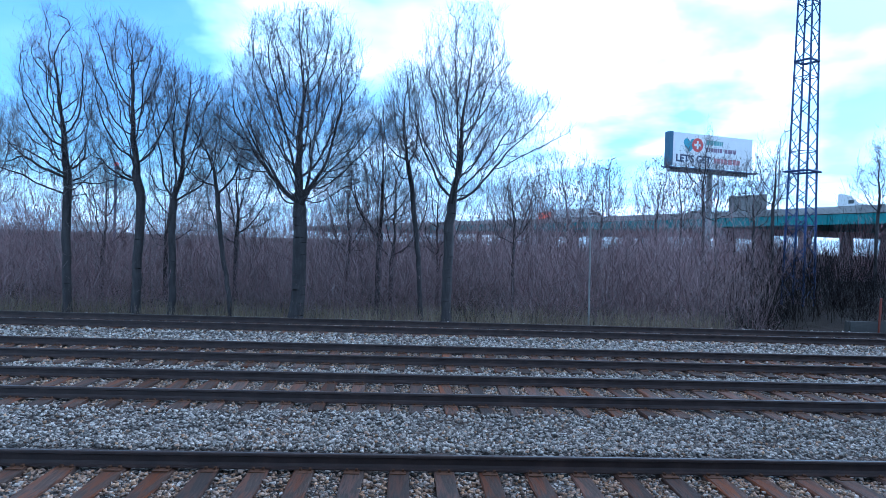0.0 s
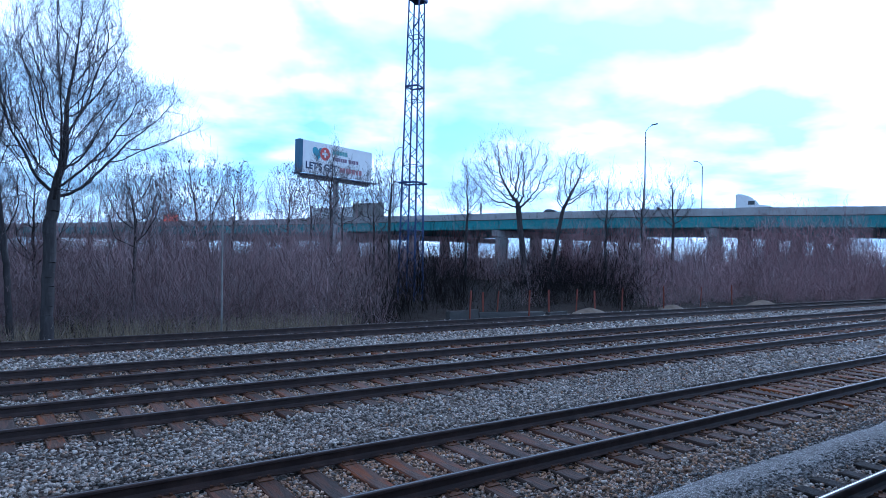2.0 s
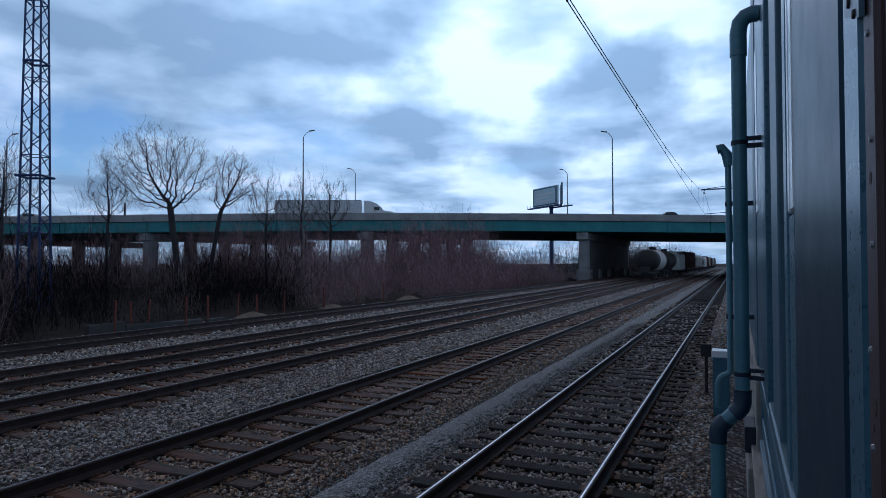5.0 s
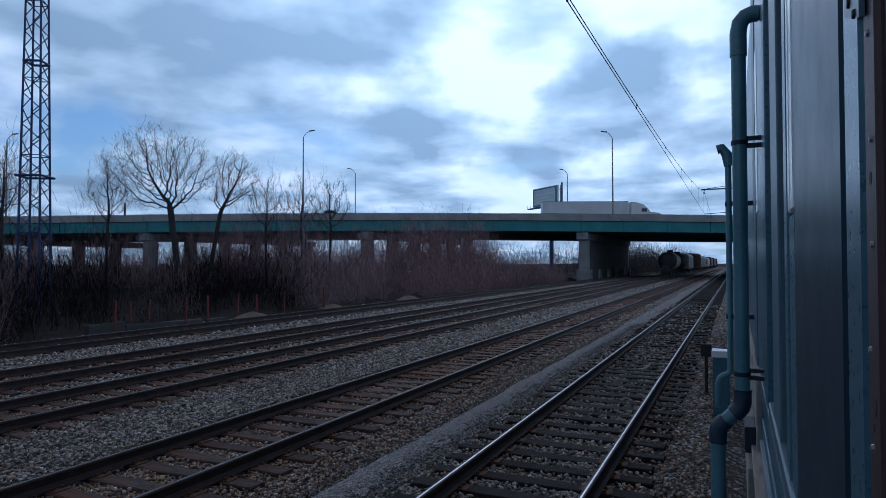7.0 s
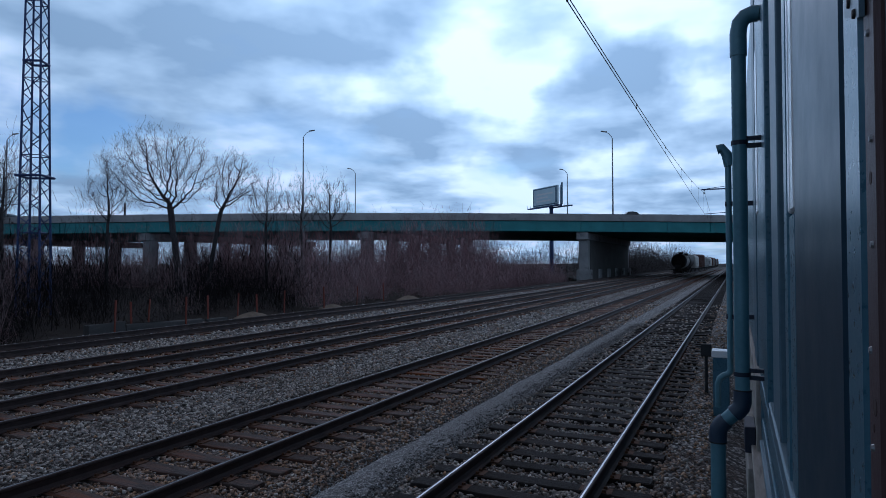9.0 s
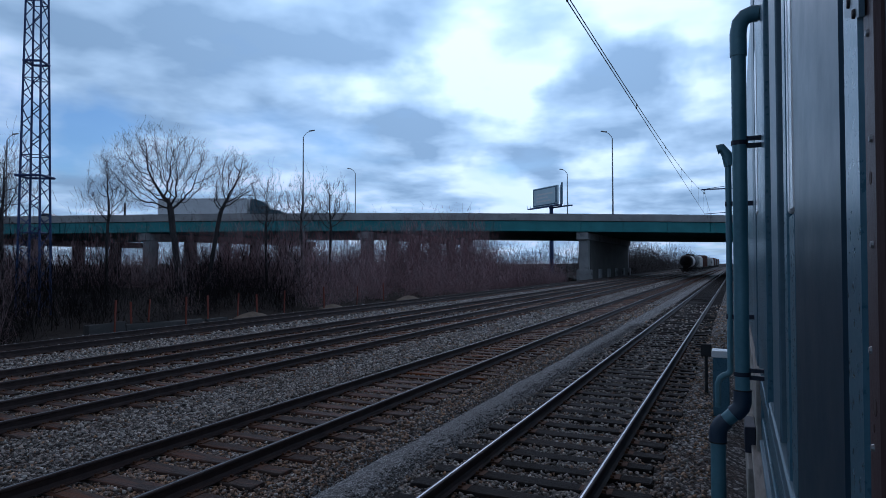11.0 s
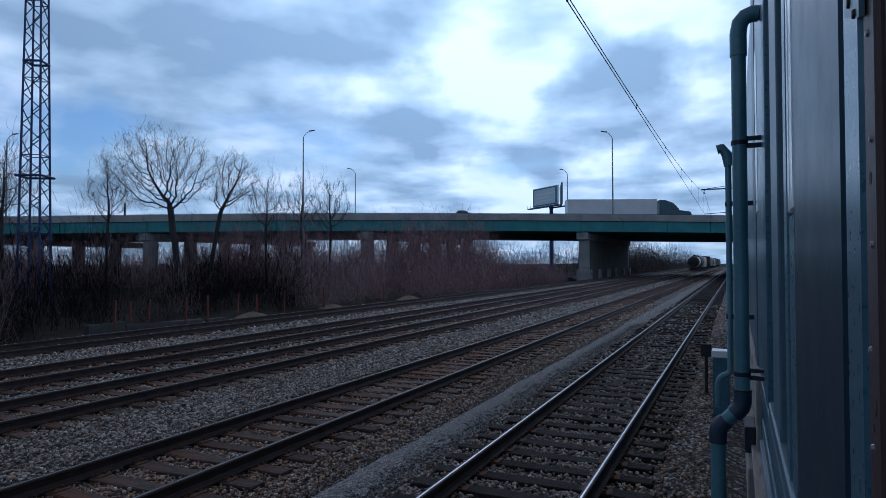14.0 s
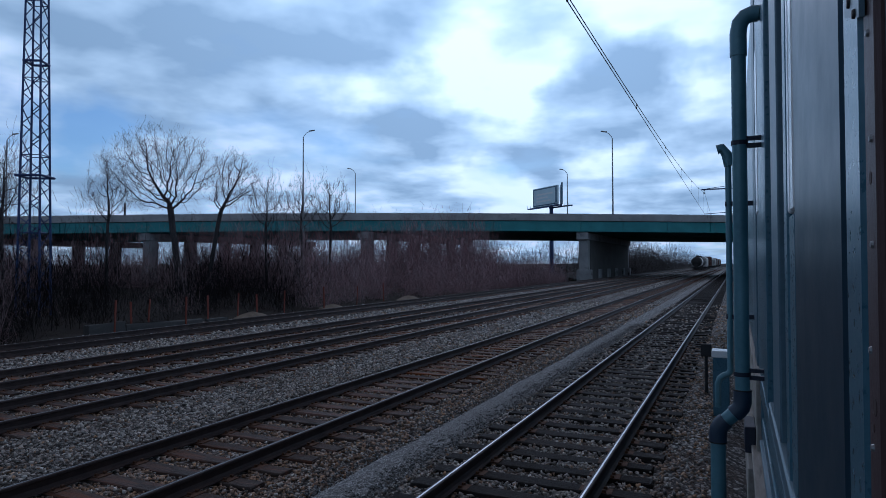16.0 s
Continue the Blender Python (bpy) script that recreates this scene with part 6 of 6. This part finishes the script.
def motions():
    def drive(ob, u_at, t_at, speed, lane):
        rows = []
        for t in (0, 2, 4, 5, 6, 7, 8, 9, 10, 11, 12, 13, 14, 16):
            u = u_at + speed * (t - t_at)
            rows.append((t, BRIDGE @ Matrix.Translation((u, lane, road_z(u, lane)))))
        walk(ob, rows)

    drive(truck("semi_truck", "white semi truck with a long white box trailer", WHITE_PAINT), 34.7, 7.0, 25.05, TRUCK_LANE)
    drive(truck("semi_truck", "dark teal semi truck pulling a white box trailer", CAB_BLUE), 1.62, 12.5, 24.5, FACE + 10.0)
    drive(truck("semi_tractor", "white semi tractor driving without a trailer", WHITE_PAINT, False), -26.3, 1.5, 29.5, TRUCK_LANE)
    drive(car("dark car driving over the bridge", CAR_DARK), -0.5, 3.5, 26.6, CAR_LANE)
    drive(car("dark car driving over the bridge", CAR_DARK), -19.0, 7.0, 25.9, CAR_LANE)
    drive(car("silver car driving over the bridge", CAR_LIGHT), -32.1, 12.5, 23.8, CAR_LANE)

    # the freight train draws away along the third track
    tail = [(0, 12.0), (2, 42.0), (3, 57.6), (3.5, 65.4), (4.5, 80.0), (7, 114.0), (8.5, 132.5), (10.5, 155.0), (12.5, 175.0), (14, 188.5), (16, 204.0)]
    cars = [tank_car("black tank car with a grimy white belly band", TANK_BLACK, TANK_WHITE),
            tank_car("grimy black tank car", TANK_BLACK),
            box_car("hopper_car", "pale grey covered hopper car", TANK_WHITE, 4.5, 12, True),
            box_car("box_car", "oxide-red ribbed freight boxcar", BOX_BROWN, 4.7),
            box_car("box_car", "oxide-red ribbed freight boxcar", BOX_BROWN, 4.9, 18),
            box_car("hopper_car", "grey covered hopper car", HOPPER_GREY, 4.5, 12, True),
            box_car("hopper_car", "grey covered hopper car", HOPPER_GREY, 4.5, 12, True),
            tank_car("grimy black tank car", TANK_BLACK),
            box_car("hopper_car", "pale grey covered hopper car", TANK_WHITE, 4.5, 12, True),
            box_car("box_car", "oxide-red ribbed freight boxcar", BOX_BROWN, 4.7)]
    for label, kind, mat in (("grey covered hopper car", 0, HOPPER_GREY), ("oxide-red ribbed freight boxcar", 1, BOX_BROWN), ("grimy black tank car", 2, TANK_BLACK)) * 2:
        cars.append(tank_car(label, mat) if kind == 2 else box_car("box_car" if kind else "hopper_car", label, mat, 4.6, 12, not kind))
    ahead = 0.0
    for c in cars:
        tagged(c, group="freight train")
        walk(c, [(t, pose(x + ahead, TRACKS[2][0], 0.0)) for t, x in tail])
        ahead += 15.9 if c.name.startswith("tank") else 17.4


motions()
